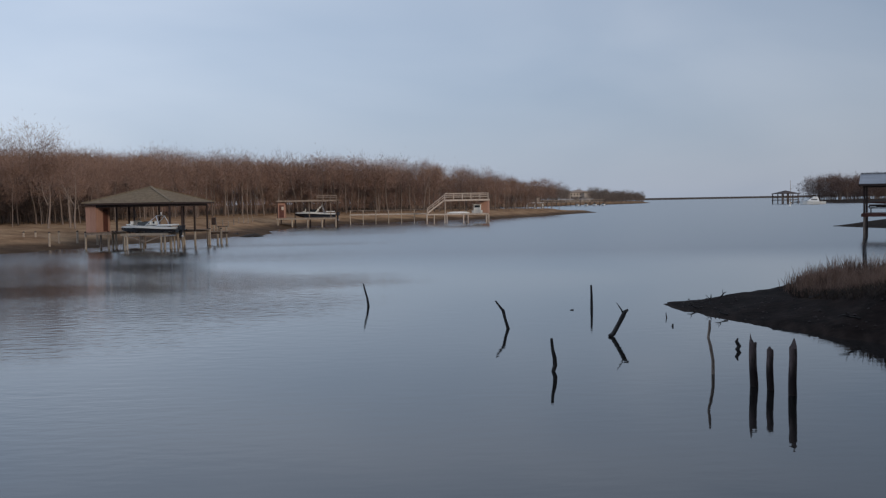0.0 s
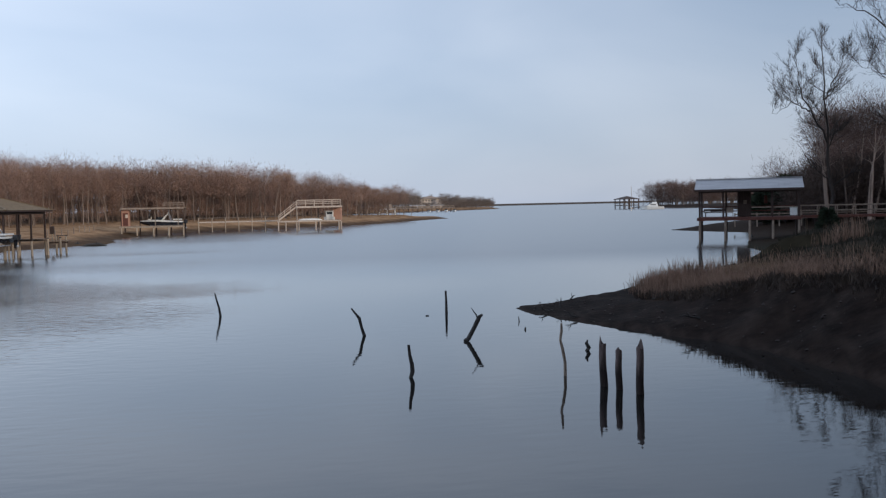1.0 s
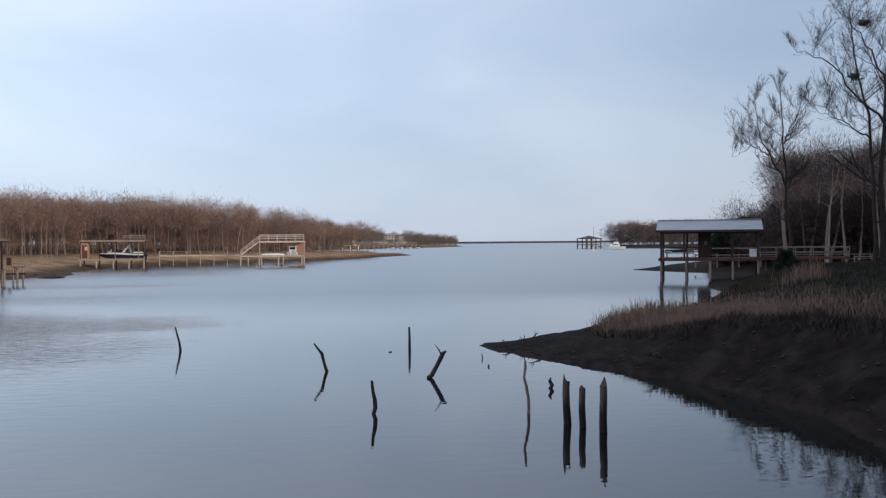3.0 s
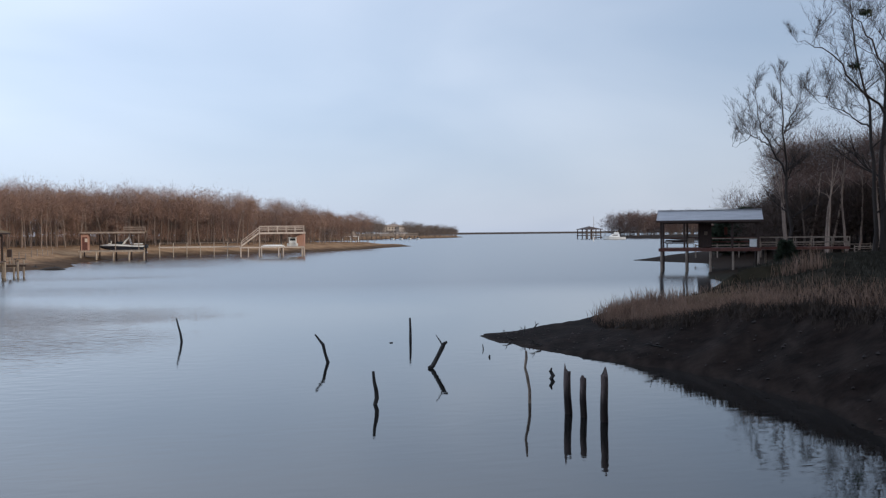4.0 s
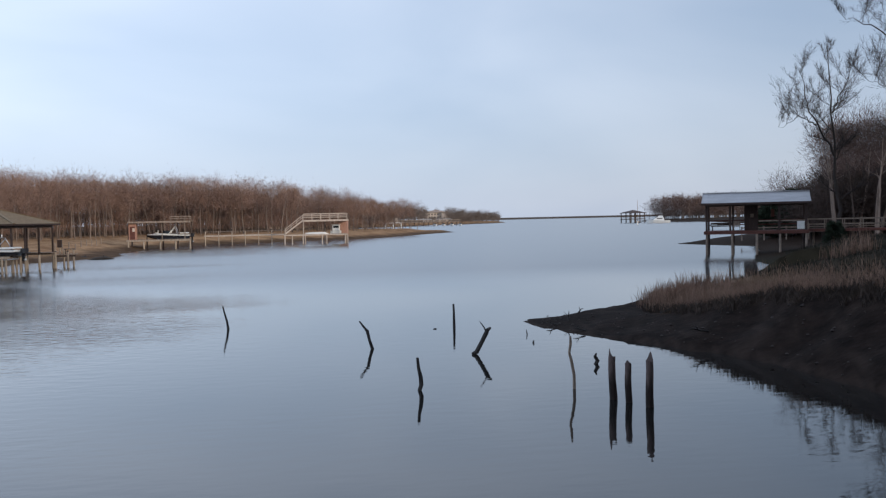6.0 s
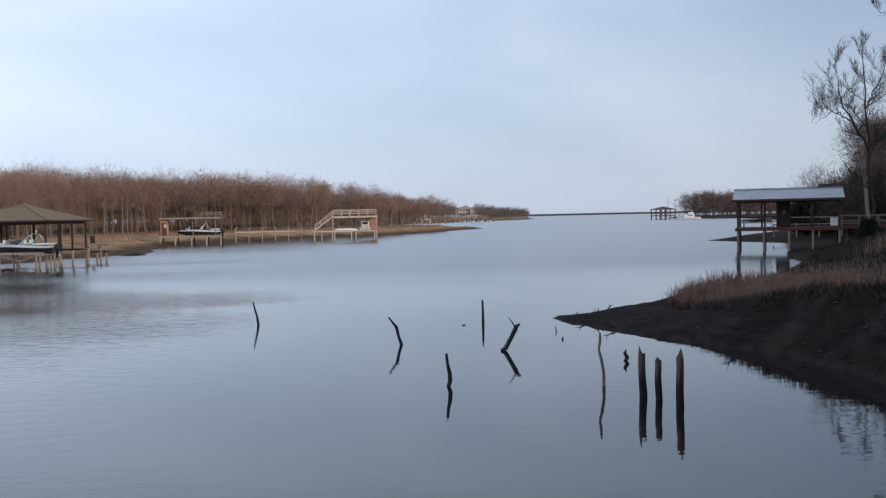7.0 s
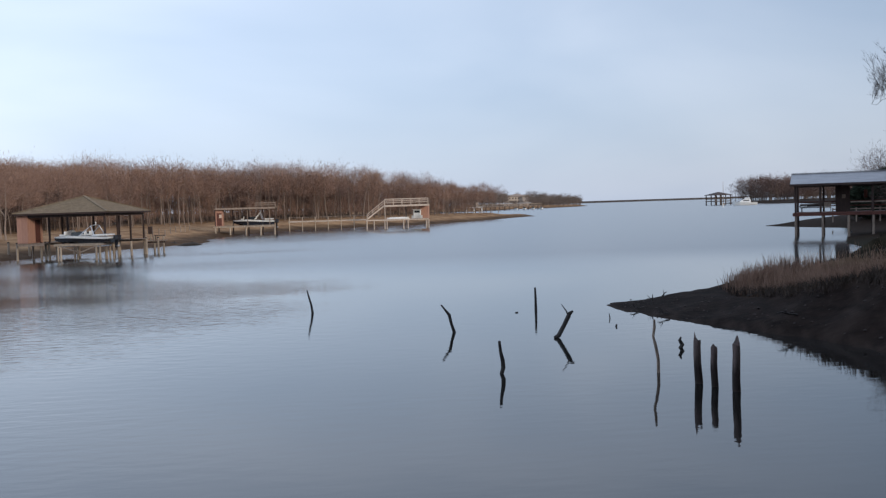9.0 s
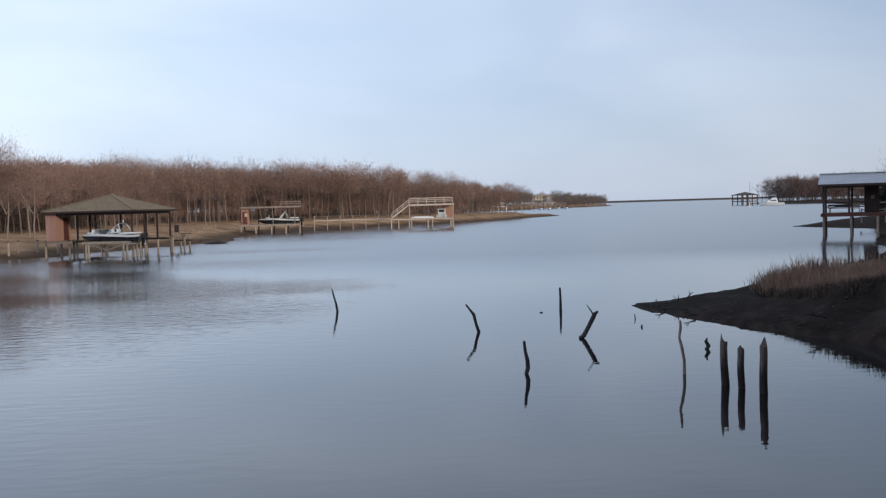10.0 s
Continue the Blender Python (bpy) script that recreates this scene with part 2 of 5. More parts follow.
PALE_BARK = material("pale_grey_bark", (0.13, 0.1, 0.085), (0.27, 0.21, 0.175), 2, 0.9, 0.3, (2, 2, 0.5), by_object=0.2)
TWIG = material("red_brown_twigs", (0.142, 0.084, 0.063), (0.265, 0.168, 0.128), 0.12, 0.9, 0.0, by_object=0.15)
# darker copy of the twigs; on the right bank it paints missing sun
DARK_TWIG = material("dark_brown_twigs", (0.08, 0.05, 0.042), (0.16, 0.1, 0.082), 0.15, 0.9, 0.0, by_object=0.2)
# darker than the other twigs: shade between the trunks is in this colour
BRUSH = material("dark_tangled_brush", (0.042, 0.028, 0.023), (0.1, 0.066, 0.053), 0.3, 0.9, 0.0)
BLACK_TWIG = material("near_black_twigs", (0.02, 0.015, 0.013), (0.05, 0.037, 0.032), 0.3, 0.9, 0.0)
CEDAR = material("dark_cedar_foliage", (0.012, 0.022, 0.012), (0.035, 0.05, 0.025), 1.0, 0.9, 0.0)
CREAM = material("cream_stucco", (0.5, 0.42, 0.35), (0.62, 0.53, 0.45), 0.6, 0.85, 0.1)
# dead grass, its brown darkened for the shade at the reeds' foot
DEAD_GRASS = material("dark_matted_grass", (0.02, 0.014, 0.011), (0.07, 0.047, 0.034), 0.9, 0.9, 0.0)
MUD_CLOD = material("dried_mud", (0.012, 0.008, 0.0075), (0.045, 0.03, 0.026), 3, 0.9, 0.2)
# greyer than the near twigs: distance haze is mixed into the colour
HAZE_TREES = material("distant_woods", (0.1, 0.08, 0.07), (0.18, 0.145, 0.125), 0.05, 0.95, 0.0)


# ---------------------------------------------------------------- mesh helpers
def thing(name, m, label, category, group="", kind=""):
    ob = new(name)
    ob.empty_display_size = 0.2
    ob.matrix_world = m
    return tagged(ob, label, category, group, kind)


def part(name, bm, mat, parent, label="", smooth=False):
    me = bpy.data.meshes.new(name)
    bm.normal_update()
    bm.to_mesh(me)
    bm.free()
    me.materials.append(mat)
    if smooth:
        for f in me.polygons:
            f.use_smooth = True
    ob = new(name, me)
    ob.parent = parent
    return tagged(ob, label) if label else ob


def again(ob, offset, turn=0):
    """A second part on the same mesh, under the same thing."""
    twin = new(ob.name.split(".")[0], ob.data)
    twin.parent = ob.parent
    twin.location, twin.rotation_euler = offset, (0, 0, radians(turn))
    for key in ("label",):
        if key in ob:
            twin[key] = ob[key]
    return twin


def box(bm, c, s, bevel=0.0):
    """A box of size s about the centre c."""
    r = bmesh.ops.create_cube(bm, size=1, matrix=Matrix.LocRotScale(c, None, s))
    if bevel:
        edges = {e for v in r["verts"] for e in v.link_edges}
        bmesh.ops.bevel(bm, geom=list(edges), offset=bevel, segments=1, affect="EDGES")
    return bm


def boxed(c, s, bevel=0.0):
    return box(bmesh.new(), c, s, bevel)


def beam(p, q, w, h, bm=None, bevel=0.0):
    """A bar of section w by h from p to q."""
    bm = bm or bmesh.new()
    p, q = Vector(p), Vector(q)
    d = q - p
    turn = d.to_track_quat("X", "Z").to_matrix().to_4x4()
    r = bmesh.ops.create_cube(bm, size=1, matrix=Matrix.Translation((p + q) / 2) @ turn @ Matrix.Diagonal((d.length, w, h, 1)))
    if bevel:
        edges = {e for v in r["verts"] for e in v.link_edges}
        bmesh.ops.bevel(bm, geom=list(edges), offset=bevel, segments=1, affect="EDGES")
    return bm


def tube(points, radii, sides=8, bm=None, jitter=0.0, seed=0):
    """A closed tapering tube along the points."""
    bm = bm or bmesh.new()
    rng = random.Random(seed)
    points = [Vector(p) for p in points]
    rings = []
    for i, p in enumerate(points):
        d = points[min(i + 1, len(points) - 1)] - points[max(i - 1, 0)]
        d.normalize()
        u = d.cross(Vector((0.31, 0.95, 0.05)) if abs(d.y) < 0.8 else Vector((1, 0, 0.1))).normalized()
        w = d.cross(u)
        ring = []
        for k in range(sides):
            a = 2 * math.pi * k / sides
            r = radii[i] * (1 + jitter * rng.uniform(-1, 1))
            ring.append(bm.verts.new(p + u * (r * math.cos(a)) + w * (r * math.sin(a))))
        rings.append(ring)
    for a, b in zip(rings, rings[1:]):
        for k in range(sides):
            bm.faces.new((a[k], a[(k + 1) % sides], b[(k + 1) % sides], b[k]))
    bm.faces.new(rings[0][::-1])
    bm.faces.new(rings[-1])
    return bm


def raw_mesh(name, verts, faces, mats, slots=None, smooth=False):
    """A mesh from arrays: verts n x 3, faces of equal size."""
    verts, faces = np.asarray(verts, np.float32), np.asarray(faces, np.int32)
    me = bpy.data.meshes.new(name)
    k = faces.shape[1]
    me.vertices.add(len(verts))
    me.vertices.foreach_set("co", verts.ravel())
    me.loops.add(faces.size)
    me.loops.foreach_set("vertex_index", faces.ravel())
    me.polygons.add(len(faces))
    me.polygons.foreach_set("loop_start", np.arange(0, faces.size, k, dtype=np.int32))
    for mat in mats:
        me.materials.append(mat)
    if slots is not None:
        me.polygons.foreach_set("material_index", np.asarray(slots, np.int32))
    me.update(calc_edges=True)
    if smooth:
        me.polygons.foreach_set("use_smooth", np.ones(len(faces), bool))
    return me


# ---------------------------------------------------------------- the shores
NEAR_SHORE = [(7.85, 35.2), (7.95, 33.3), (8.35, 32.0), (8.65, 30.6), (9.15, 29.3), (9.65, 28.4), (10.5, 26.4), (11.05, 25.3), (11.42, 24.0), (11.65, 22.8), (11.75, 19.5), (11.65, 18.0), (11.05, 15.8), (10.0, 11), (8, 6.5), (4.5, 3.0), (0, 2.2), (-9, 1.5), (-40, -4), (-400, -60), (-400, -600), (1500, -600), (1500, 400), (700, 560), (420, 600), (300, 650), (235, 630), (208, 592), (206, 530), (193, 440), (160, 335), (118, 235), (84, 172), (64, 145), (53, 128), (48, 121), (49.2, 113), (51, 105), (48, 97), (43.5, 89), (40, 82), (35.5, 73), (32.6, 63.5), (26.2, 53.4), (20.4, 46.6), (16.4, 43), (13.4, 39.6), (10.6, 37.0)]
LEFT_SHORE = [(-120, 30), (-62, 66), (-44, 79), (-36.5, 88), (-33.2, 100), (-29, 111), (-23.5, 125), (-24.5, 140), (-25, 158), (-23, 178), (-17, 196), (-4, 203), (8, 210), (19.6, 225), (32, 258), (46, 291), (34, 300), (14, 306), (-8, 330), (-10, 420), (10, 560), (60, 640), (112, 720), (180, 850), (210, 1000), (180, 1300), (-100, 1700), (-2500, 2000), (-2500, 30)]
FAR_SHORE = [(-5000, 2400), (300, 2300), (560, 2500), (900, 2600), (1700, 2500), (5000, 2400), (5000, 6000), (-5000, 6000)]


def inland(px, py, poly):
    """Distance to the shoreline, positive on the land."""
    poly = np.array(poly, float)
    best = np.full(px.shape, 1e18)
    inside = np.zeros(px.shape, bool)
    for (x0, y0), (x1, y1) in zip(poly, np.roll(poly, -1, 0)):
        dx, dy = x1 - x0, y1 - y0
        s = np.clip(((px - x0) * dx + (py - y0) * dy) / (dx * dx + dy * dy), 0, 1)
        best = np.minimum(best, (px - x0 - s * dx) ** 2 + (py - y0 - s * dy) ** 2)
        if dy:
            inside ^= ((y0 > py) != (y1 > py)) & (px < dx * (py - y0) / dy + x0)
    return np.where(inside, 1, -1) * np.sqrt(best)


def along(px, py, line):
    """Distance to an open line."""
    best = np.full(np.shape(px), 1e18)
    for (x0, y0), (x1, y1) in zip(line, line[1:]):
        dx, dy = x1 - x0, y1 - y0
        s = np.clip(((px - x0) * dx + (py - y0) * dy) / (dx * dx + dy * dy), 0, 1)
        best = np.minimum(best, (px - x0 - s * dx) ** 2 + (py - y0 - s * dy) ** 2)
    return np.sqrt(best)


def wobble(px, py, scale, seed):
    """Smooth noise from a few crossing waves, about -1 to 1."""
    rng = np.random.RandomState(seed)
    out = np.zeros(np.shape(px))
    for k in range(7):
        a, f, ph = rng.uniform(0, 6.28), rng.uniform(0.5, 1.9) / scale, rng.uniform(0, 6.28)
        out = out + np.sin((px * np.cos(a) + py * np.sin(a)) * f * 6.28 + ph)
    return out / 3.5


def land(px, py):
    """Height of the ground and its cover: dry grass, green lawn, far woods floor."""
    px, py = np.asarray(px, float), np.asarray(py, float)
    near = inland(px, py, NEAR_SHORE) + 0.14 * wobble(px, py, 2.5, 1) * np.clip(np.hypot(px, py) / 30, 0.3, 1) + 0.08 * wobble(px, py, 0.7, 5)
    left = inland(px, py, LEFT_SHORE) + 1.2 * wobble(px, py, 14, 2)
    far = inland(px, py, FAR_SHORE) + 60 * wobble(px, py, 700, 3)
    far_part = np.clip((np.hypot(px, py) - 100) / 200, 0, 1)
    front = along(px, py, NEAR_SHORE[:19]) + 0.3 * wobble(px, py, 3.5, 21)
    tip = np.hypot(px - 8.0, py - 35.2)
    grade = np.interp(tip, [0, 3, 6, 10, 14, 18], [0.05, 0.08, 0.17, 0.45, 0.55, 0.58])
    brink = 2.7
    scarp = np.clip((front - brink) / 0.5, 0, 1)
    rise = grade * np.minimum(front, brink) + np.interp(tip, [3, 9], [0.03, 0.16]) * scarp * scarp * (3 - 2 * scarp) + np.interp(px / np.maximum(py, 1), [0.42, 0.62], [-0.04, 0.022]) * np.clip(front - brink - 0.5, 0, 14)
    steep = np.interp(py, [50, 70], [0.7, 0.09])
    steep = np.where(py < 50, np.interp(front - near, [0, 1.5], [0.7, 0.25]), steep)
    hn = np.where(near < 0, 0.16 * near, np.clip(np.minimum(rise, steep * near), 0.02 * np.clip(near, 0, 10), None))
    hn = hn + np.clip(near / 3, 0, 1) * np.interp(tip, [3, 9], [0.3, 1]) * (0.05 * wobble(px, py, 1.7, 7) + 0.03 * wobble(px, py, 0.5, 8))
    hl = np.where(left < 0, 0.1 * left, 0.14 * np.minimum(left, 10) + 0.03 * np.clip(left - 10, 0, 60))
    hl = hl + np.clip(left / 4, 0, 1) * 0.1 * wobble(px, py, 5, 9)
    hf = np.where(far < 0, 0.05 * far, 0.008 * np.minimum(far, 700))
    h = np.maximum(np.maximum(hn, hl), np.maximum(hf, -1.8))
    is_left = (hl > hn) & (hl > hf)
    # less straw tone to the right: tree shade put into the cover
    dry = np.where(is_left, np.clip((left - 2.2) / 3, 0.25, 1), np.interp(py, [50, 70], [1, 0.3]) * np.clip((px - 0.37 * py) / 0.6, 0, 1) * np.clip((front - brink - 0.4 + 0.3 * wobble(px, py, 2, 11)) / 1.5, 0, 1) * np.interp(px, [16, 20], [0.4, 0.15]))
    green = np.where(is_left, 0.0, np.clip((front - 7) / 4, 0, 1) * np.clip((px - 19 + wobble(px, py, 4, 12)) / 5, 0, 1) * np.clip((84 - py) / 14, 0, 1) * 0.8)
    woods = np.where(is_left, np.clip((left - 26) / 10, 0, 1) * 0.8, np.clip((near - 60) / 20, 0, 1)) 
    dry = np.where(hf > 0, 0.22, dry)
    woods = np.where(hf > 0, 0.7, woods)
    strand = np.where(is_left | (py > 60), 0.0, np.clip(0.5 + 0.5 * np.sin(front * 8.5 + 3.0 * wobble(px, py, 4, 33)), 0, 1) ** 3 * np.clip(0.5 + 0.8 * wobble(px, py, 1.6, 34), 0, 1) + np.exp(-((near - 0.12) / 0.1) ** 2))
    return h, dry, green, woods, strand


def build_ground():
    angles = np.concatenate([np.arange(-180, -34, 6.0), np.arange(-34, 44, 0.27), np.arange(44, 180, 6.0)])
    radii = np.concatenate([[0.0], 1.5 * 1.0175 ** np.arange(0, 480)])
    radii = radii[radii < 4900]
    a, r = np.meshgrid(np.radians(angles), radii)
    px, py = r * np.sin(a), r * np.cos(a)
    h, dry, green, woods, strand = land(px, py)
    na, nr = len(angles), len(radii)
    i = np.arange(nr - 1)[:, None] * na
    j, k = np.arange(na)[None, :], (np.arange(na) + 1)[None, :] % na
    faces = np.stack([i + j, i + k, i + na + k, i + na + j], -1).reshape(-1, 4)[:, ::-1]
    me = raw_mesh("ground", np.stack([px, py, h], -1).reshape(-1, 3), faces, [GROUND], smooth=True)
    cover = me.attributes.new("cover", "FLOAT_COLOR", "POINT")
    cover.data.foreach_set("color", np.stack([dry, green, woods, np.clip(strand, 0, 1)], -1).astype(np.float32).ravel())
    tagged(new("ground", me), "dark muddy lake shore with dry grass banks", "ground", kind="structure")


def height(x, y):
    return float(land(np.array([x]), np.array([y]))[0][0])


build_ground()
lake = bmesh.new()
bmesh.ops.create_circle(lake, cap_ends=True, segments=96, radius=4800)
water = part("water", lake, WATER, None)
tagged(water, "calm grey-blue lake water mirroring the sky", "water", kind="structure")


# ---------------------------------------------------------------- trees
def grow_tree(seed, tall, crown_from=0.35, spread=0.28, limbs=14, fine=7, twig_w=0.035, twig_l=0.9, r0=None, lean=0.03, forks=0, reach=1.0, lite=False, courses=None, rise0=0.35):
    """A bare tree: arrays of wood (quads) and twigs (triangles)."""
    rng = np.random.RandomState(seed)
    wv, wf, tv, tf = [], [], [], []
    r0 = r0 or tall * 0.012

    def limb(pts, radii, sides):
        base = len(wv)
        for i, p in enumerate(pts):
            d = pts[min(i + 1, len(pts) - 1)] - pts[max(i - 1, 0)]
            d = d / (np.linalg.norm(d) + 1e-9)
            u = np.cross(d, (0.31, 0.95, 0.05))
            u /= np.linalg.norm(u) + 1e-9
            v = np.cross(d, u)
            for k in range(sides):
                a = 2 * np.pi * k / sides
                wv.append(p + radii[i] * (np.cos(a) * u + np.sin(a) * v))
        for i in range(len(pts) - 1):
            for k in range(sides):
                a, b = base + i * sides + k, base + i * sides + (k + 1) % sides
                wf.append((a, b, b + sides, a + sides))

    def path(p, d, length, n, wander, lift):
        pts = [p]
        for _ in range(n):
            d = d + rng.normal(0, wander, 3) + np.array([0, 0, lift])
            d = d / np.linalg.norm(d)
            pts.append(pts[-1] + d * length / n)
        return pts, d

    def twigs(p, d, count, length):
        for _ in range(count):
            t = d * 0.8 + rng.normal(0, 0.3 if courses else 0.55, 3) + np.array([0, 0, 0.1])
            t /= np.linalg.norm(t)
            q = p + t * length * rng.uniform(0.5, 1.2)
            s = np.cross(t, rng.normal(0, 1, 3))
            s = s / (np.linalg.norm(s) + 1e-9) * twig_w
            base = len(tv)
            tv.extend([p - s / 2, p + s / 2, q])
            tf.append((base, base + 1, base + 2))

    def branch(p, d, length, r, level):
        n = 4 if level == 1 and not lite else 3
        length *= 0.72 if lite else 1.0
        pts, d2 = path(p, d, length, n, 0.07 if courses else 0.2, 0.06)
        limb(pts, [r * (1 - 0.75 * i / n) for i in range(n + 1)], 4 if level == 1 else 3)
        if lite:
            return
        if level >= (3 if courses else 2):
            for _ in range((2 if courses else fine) * (len(pts) - 1)):
                s = rng.uniform(0.15, 1) * (len(pts) - 1)
                i = min(int(s), len(pts) - 2)
                twigs(pts[i] + (pts[i + 1] - pts[i]) * (s - i) + rng.normal(0, 0.002, 3) * length, d2, 1, twig_l)
            return
        for i in range(1, n + 1):
            for _ in range(2):
                dd = d2 + rng.normal(0, 0.4, 3) + np.array([0, 0, 0.12]) if courses else d2 + rng.normal(0, 0.55, 3)
                dd /= np.linalg.norm(dd)
                branch(pts[i] - (pts[i] - pts[i - 1]) * rng.uniform(0, 0.8), dd, length * rng.uniform(0.35, 0.6), r * 0.45, level + 1)
        twigs(pts[-1], d2, fine, twig_l)

    stems = [(np.zeros(3), np.array([rng.normal(0, lean), rng.normal(0, lean), 1.0]), tall, r0)]
    for k in range(forks):
        a = rng.uniform(0, 6.28)
        stems.append((np.array([0, 0, tall * rng.uniform(0.25, 0.45)]), np.array([np.cos(a) * 0.5, np.sin(a) * 0.5, 1]), tall * 0.55, r0 * 0.6))
    runs = []
    for p, d, length, r in stems:
        pts, _ = path(p, d / np.linalg.norm(d), length * (0.88 if lite else 1.0), 9, 0.06, 0.03)
        if not p.any():
            pts = [np.array([0, 0, -0.4])] + pts
        runs.append((p, pts, r))
    if courses:
        runs = []
        for course, r in courses:
            knots = np.array(course, float)
            step = np.linspace(0, len(knots) - 1, 13)
            pts = [np.array([np.interp(v, np.arange(len(knots)), knots[:, c]) for c in range(3)]) + rng.normal(0, 0.12, 3) * (i > 0) for i, v in enumerate(step)]
            runs.append((pts[0] * (pts[0][2] > 1), pts, r))
    for p, pts, r in runs:
        n = len(pts) - 1
        radii = [r * (1.25 if i == 0 else 1) * (1 - 0.9 * i / n) for i in range(n + 1)]
        limb(pts, radii, 6)
        for k in range(limbs):
            s = crown_from + (1 - crown_from) * (k + rng.uniform(0, 1)) / limbs
            if p.any():
                s = (k + rng.uniform(0.2, 1)) / limbs
            if lite and s > 0.82:
                continue
            i = min(int(s * n), n - 1)
            q = pts[i] + (pts[i + 1] - pts[i]) * (s * n - i)
            a = k * 2.4 + rng.uniform(-0.5, 0.5)
            rise = rise0 + 0.9 * s
            dd = np.array([np.cos(a), np.sin(a), rise])
            reach_here = tall * spread * reach * (1.15 - 0.75 * abs(s - 0.55)) * (1.25 - 0.6 * s) * rng.uniform(0.7, 1.2)
            branch(q, dd / np.linalg.norm(dd), reach_here, max(radii[i] * 0.42, 0.02), 1)
    if lite:
        n = fine
        # twigs gather in rounded clumps about the ends of the limbs
        m = 15
        ca, cu, cq = rng.uniform(0, 6.283, m), rng.uniform(-0.85, 1, m), rng.uniform(0.2, 1, m) ** 0.45
        ring = np.sqrt(1 - cu * cu) * cq
        wide, high, mid = tall * spread, tall * (1 - crown_from) * 0.5, tall * (crown_from + 1.06) / 2
        core = np.stack([ring * np.cos(ca) * wide * 0.8, ring * np.sin(ca) * wide * 0.8, cu * cq * high * 0.82], -1)
        p = core[rng.randint(0, m, n)] + rng.normal(0, 0.27, (n, 3)) * (wide, wide, wide * 0.8)
        out = p / (np.linalg.norm(p, axis=1)[:, None] + 1e-9)
        p = p + (0, 0, mid)
        d = out * 0.7 + (0, 0, 0.35) + rng.normal(0, 0.5, (n, 3))
        d /= np.linalg.norm(d, axis=1)[:, None]
        s = np.cross(d, rng.normal(0, 1, (n, 3)))
        s *= twig_w / 2 / (np.linalg.norm(s, axis=1)[:, None] + 1e-9)
        tips = p + d * (twig_l * rng.uniform(0.5, 1.2, n))[:, None]
        tv = np.stack([p - s, p + s, tips], 1).reshape(-1, 3)
        tf = np.arange(3 * n).reshape(-1, 3)
    return np.array(wv), np.array(wf), np.array(tv), np.array(tf)


def tree_thing(name, arrays, m, bark, twig, label, group=""):
    t = thing(name, m, label, "tree", group)
    wv, wf, tv, tf = arrays
    for child, me in (("trunk", raw_mesh("trunk", wv, wf, [bark], smooth=True)), ("crown", raw_mesh("crown", tv, tf, [twig]))):
        ob = new(child, me)
        ob.parent = t
    return t


def woods(name, kinds, spots, wood, twig, label):
    """Many trees joined into one object: trunks and twigs, all as triangles."""
    vs, fs, ss, base = [], [], [], 0
    for x, y, k, turn, size in spots:
        wv, wf, tv, tf = kinds[k]
        c, s = math.cos(turn) * size, math.sin(turn) * size
        rot = np.array([[c, s, 0], [-s, c, 0], [0, 0, size]])
        at = np.array([x, y, height(x, y)])
        tri = np.concatenate([wf[:, [0, 1, 2]], wf[:, [0, 2, 3]]])
        for v, f, slot in ((wv, tri, 0), (tv, tf, 1)):
            vs.append(v @ rot + at)
            fs.append(f + base)
            ss.append(np.full(len(f), slot))
            base += len(v)
    me = raw_mesh(name, np.concatenate(vs), np.concatenate(fs), [wood, twig], np.concatenate(ss))
    return tagged(new(name, me), label, "woods", kind="stuff")


def scatter(seed, count, inside, x_range, y_range, gap):
    """Spots with a least distance, within the test."""
    rng = random.Random(seed)
    spots, tries = [], 0
    while len(spots) < count and tries < count * 60:
        tries += 1
        x, y = rng.uniform(*x_range), rng.uniform(*y_range)
        if inside(x, y) and all((x - a) ** 2 + (y - b) ** 2 > gap * gap for a, b in spots[-400:]):
            spots.append((x, y))
    return spots


dice = random.Random(4)


def left_inland(x, y):
    return float(inland(np.array([x]), np.array([y]), LEFT_SHORE)[0])


def right_inland(x, y):
    return float(inland(np.array([x]), np.array([y]), NEAR_SHORE)[0])


def wood_edge(y):
    """How far the woods keep back from the left shore."""
    return float(np.interp(y, [60, 110, 160, 210, 290], [34, 27, 24, 22, 9]))


def spread_over(seed, count, test, xs, ys, gap, kinds, low, high):
    return [(x, y, dice.randrange(kinds), dice.uniform(0, 6.28), dice.uniform(low, high)) for x, y in scatter(seed, count, test, xs, ys, gap)]


# left shore: a deep belt of bare woods, with single pale trunks along its edge
belt = [grow_tree(100 + k, 10.6 + 0.5 * k, 0.36, 0.25, 7, 900, 0.05, 0.85, lite=True) for k in range(6)]
belt.append(grow_tree(106, 4.6, 0.02, 0.36, 5, 420, 0.055, 0.8, r0=0.06, lite=True))  # undergrowth


def belt_size(y):
    """The wood is lower towards both its ends."""
    return float(np.interp(y, [110, 140, 170, 195, 215, 235, 270], [0.64, 0.73, 0.9, 1.06, 1.05, 0.98, 0.74]))


deep = [(x, y, k, a, s * belt_size(y)) for x, y, k, a, s in
        spread_over(11, 1000, lambda x, y: wood_edge(y) < left_inland(x, y) < wood_edge(y) + 42 and x > -150, (-130, 45), (55, 330), 1.9, 6, 0.88, 1.04)]
deep += [(x, y, 6, a, s) for x, y, _, a, s in spread_over(12, 270, lambda x, y: wood_edge(y) + 3 < left_inland(x, y) < wood_edge(y) + 16, (-90, 45), (80, 300), 2.0, 6, 0.7, 1.2)]
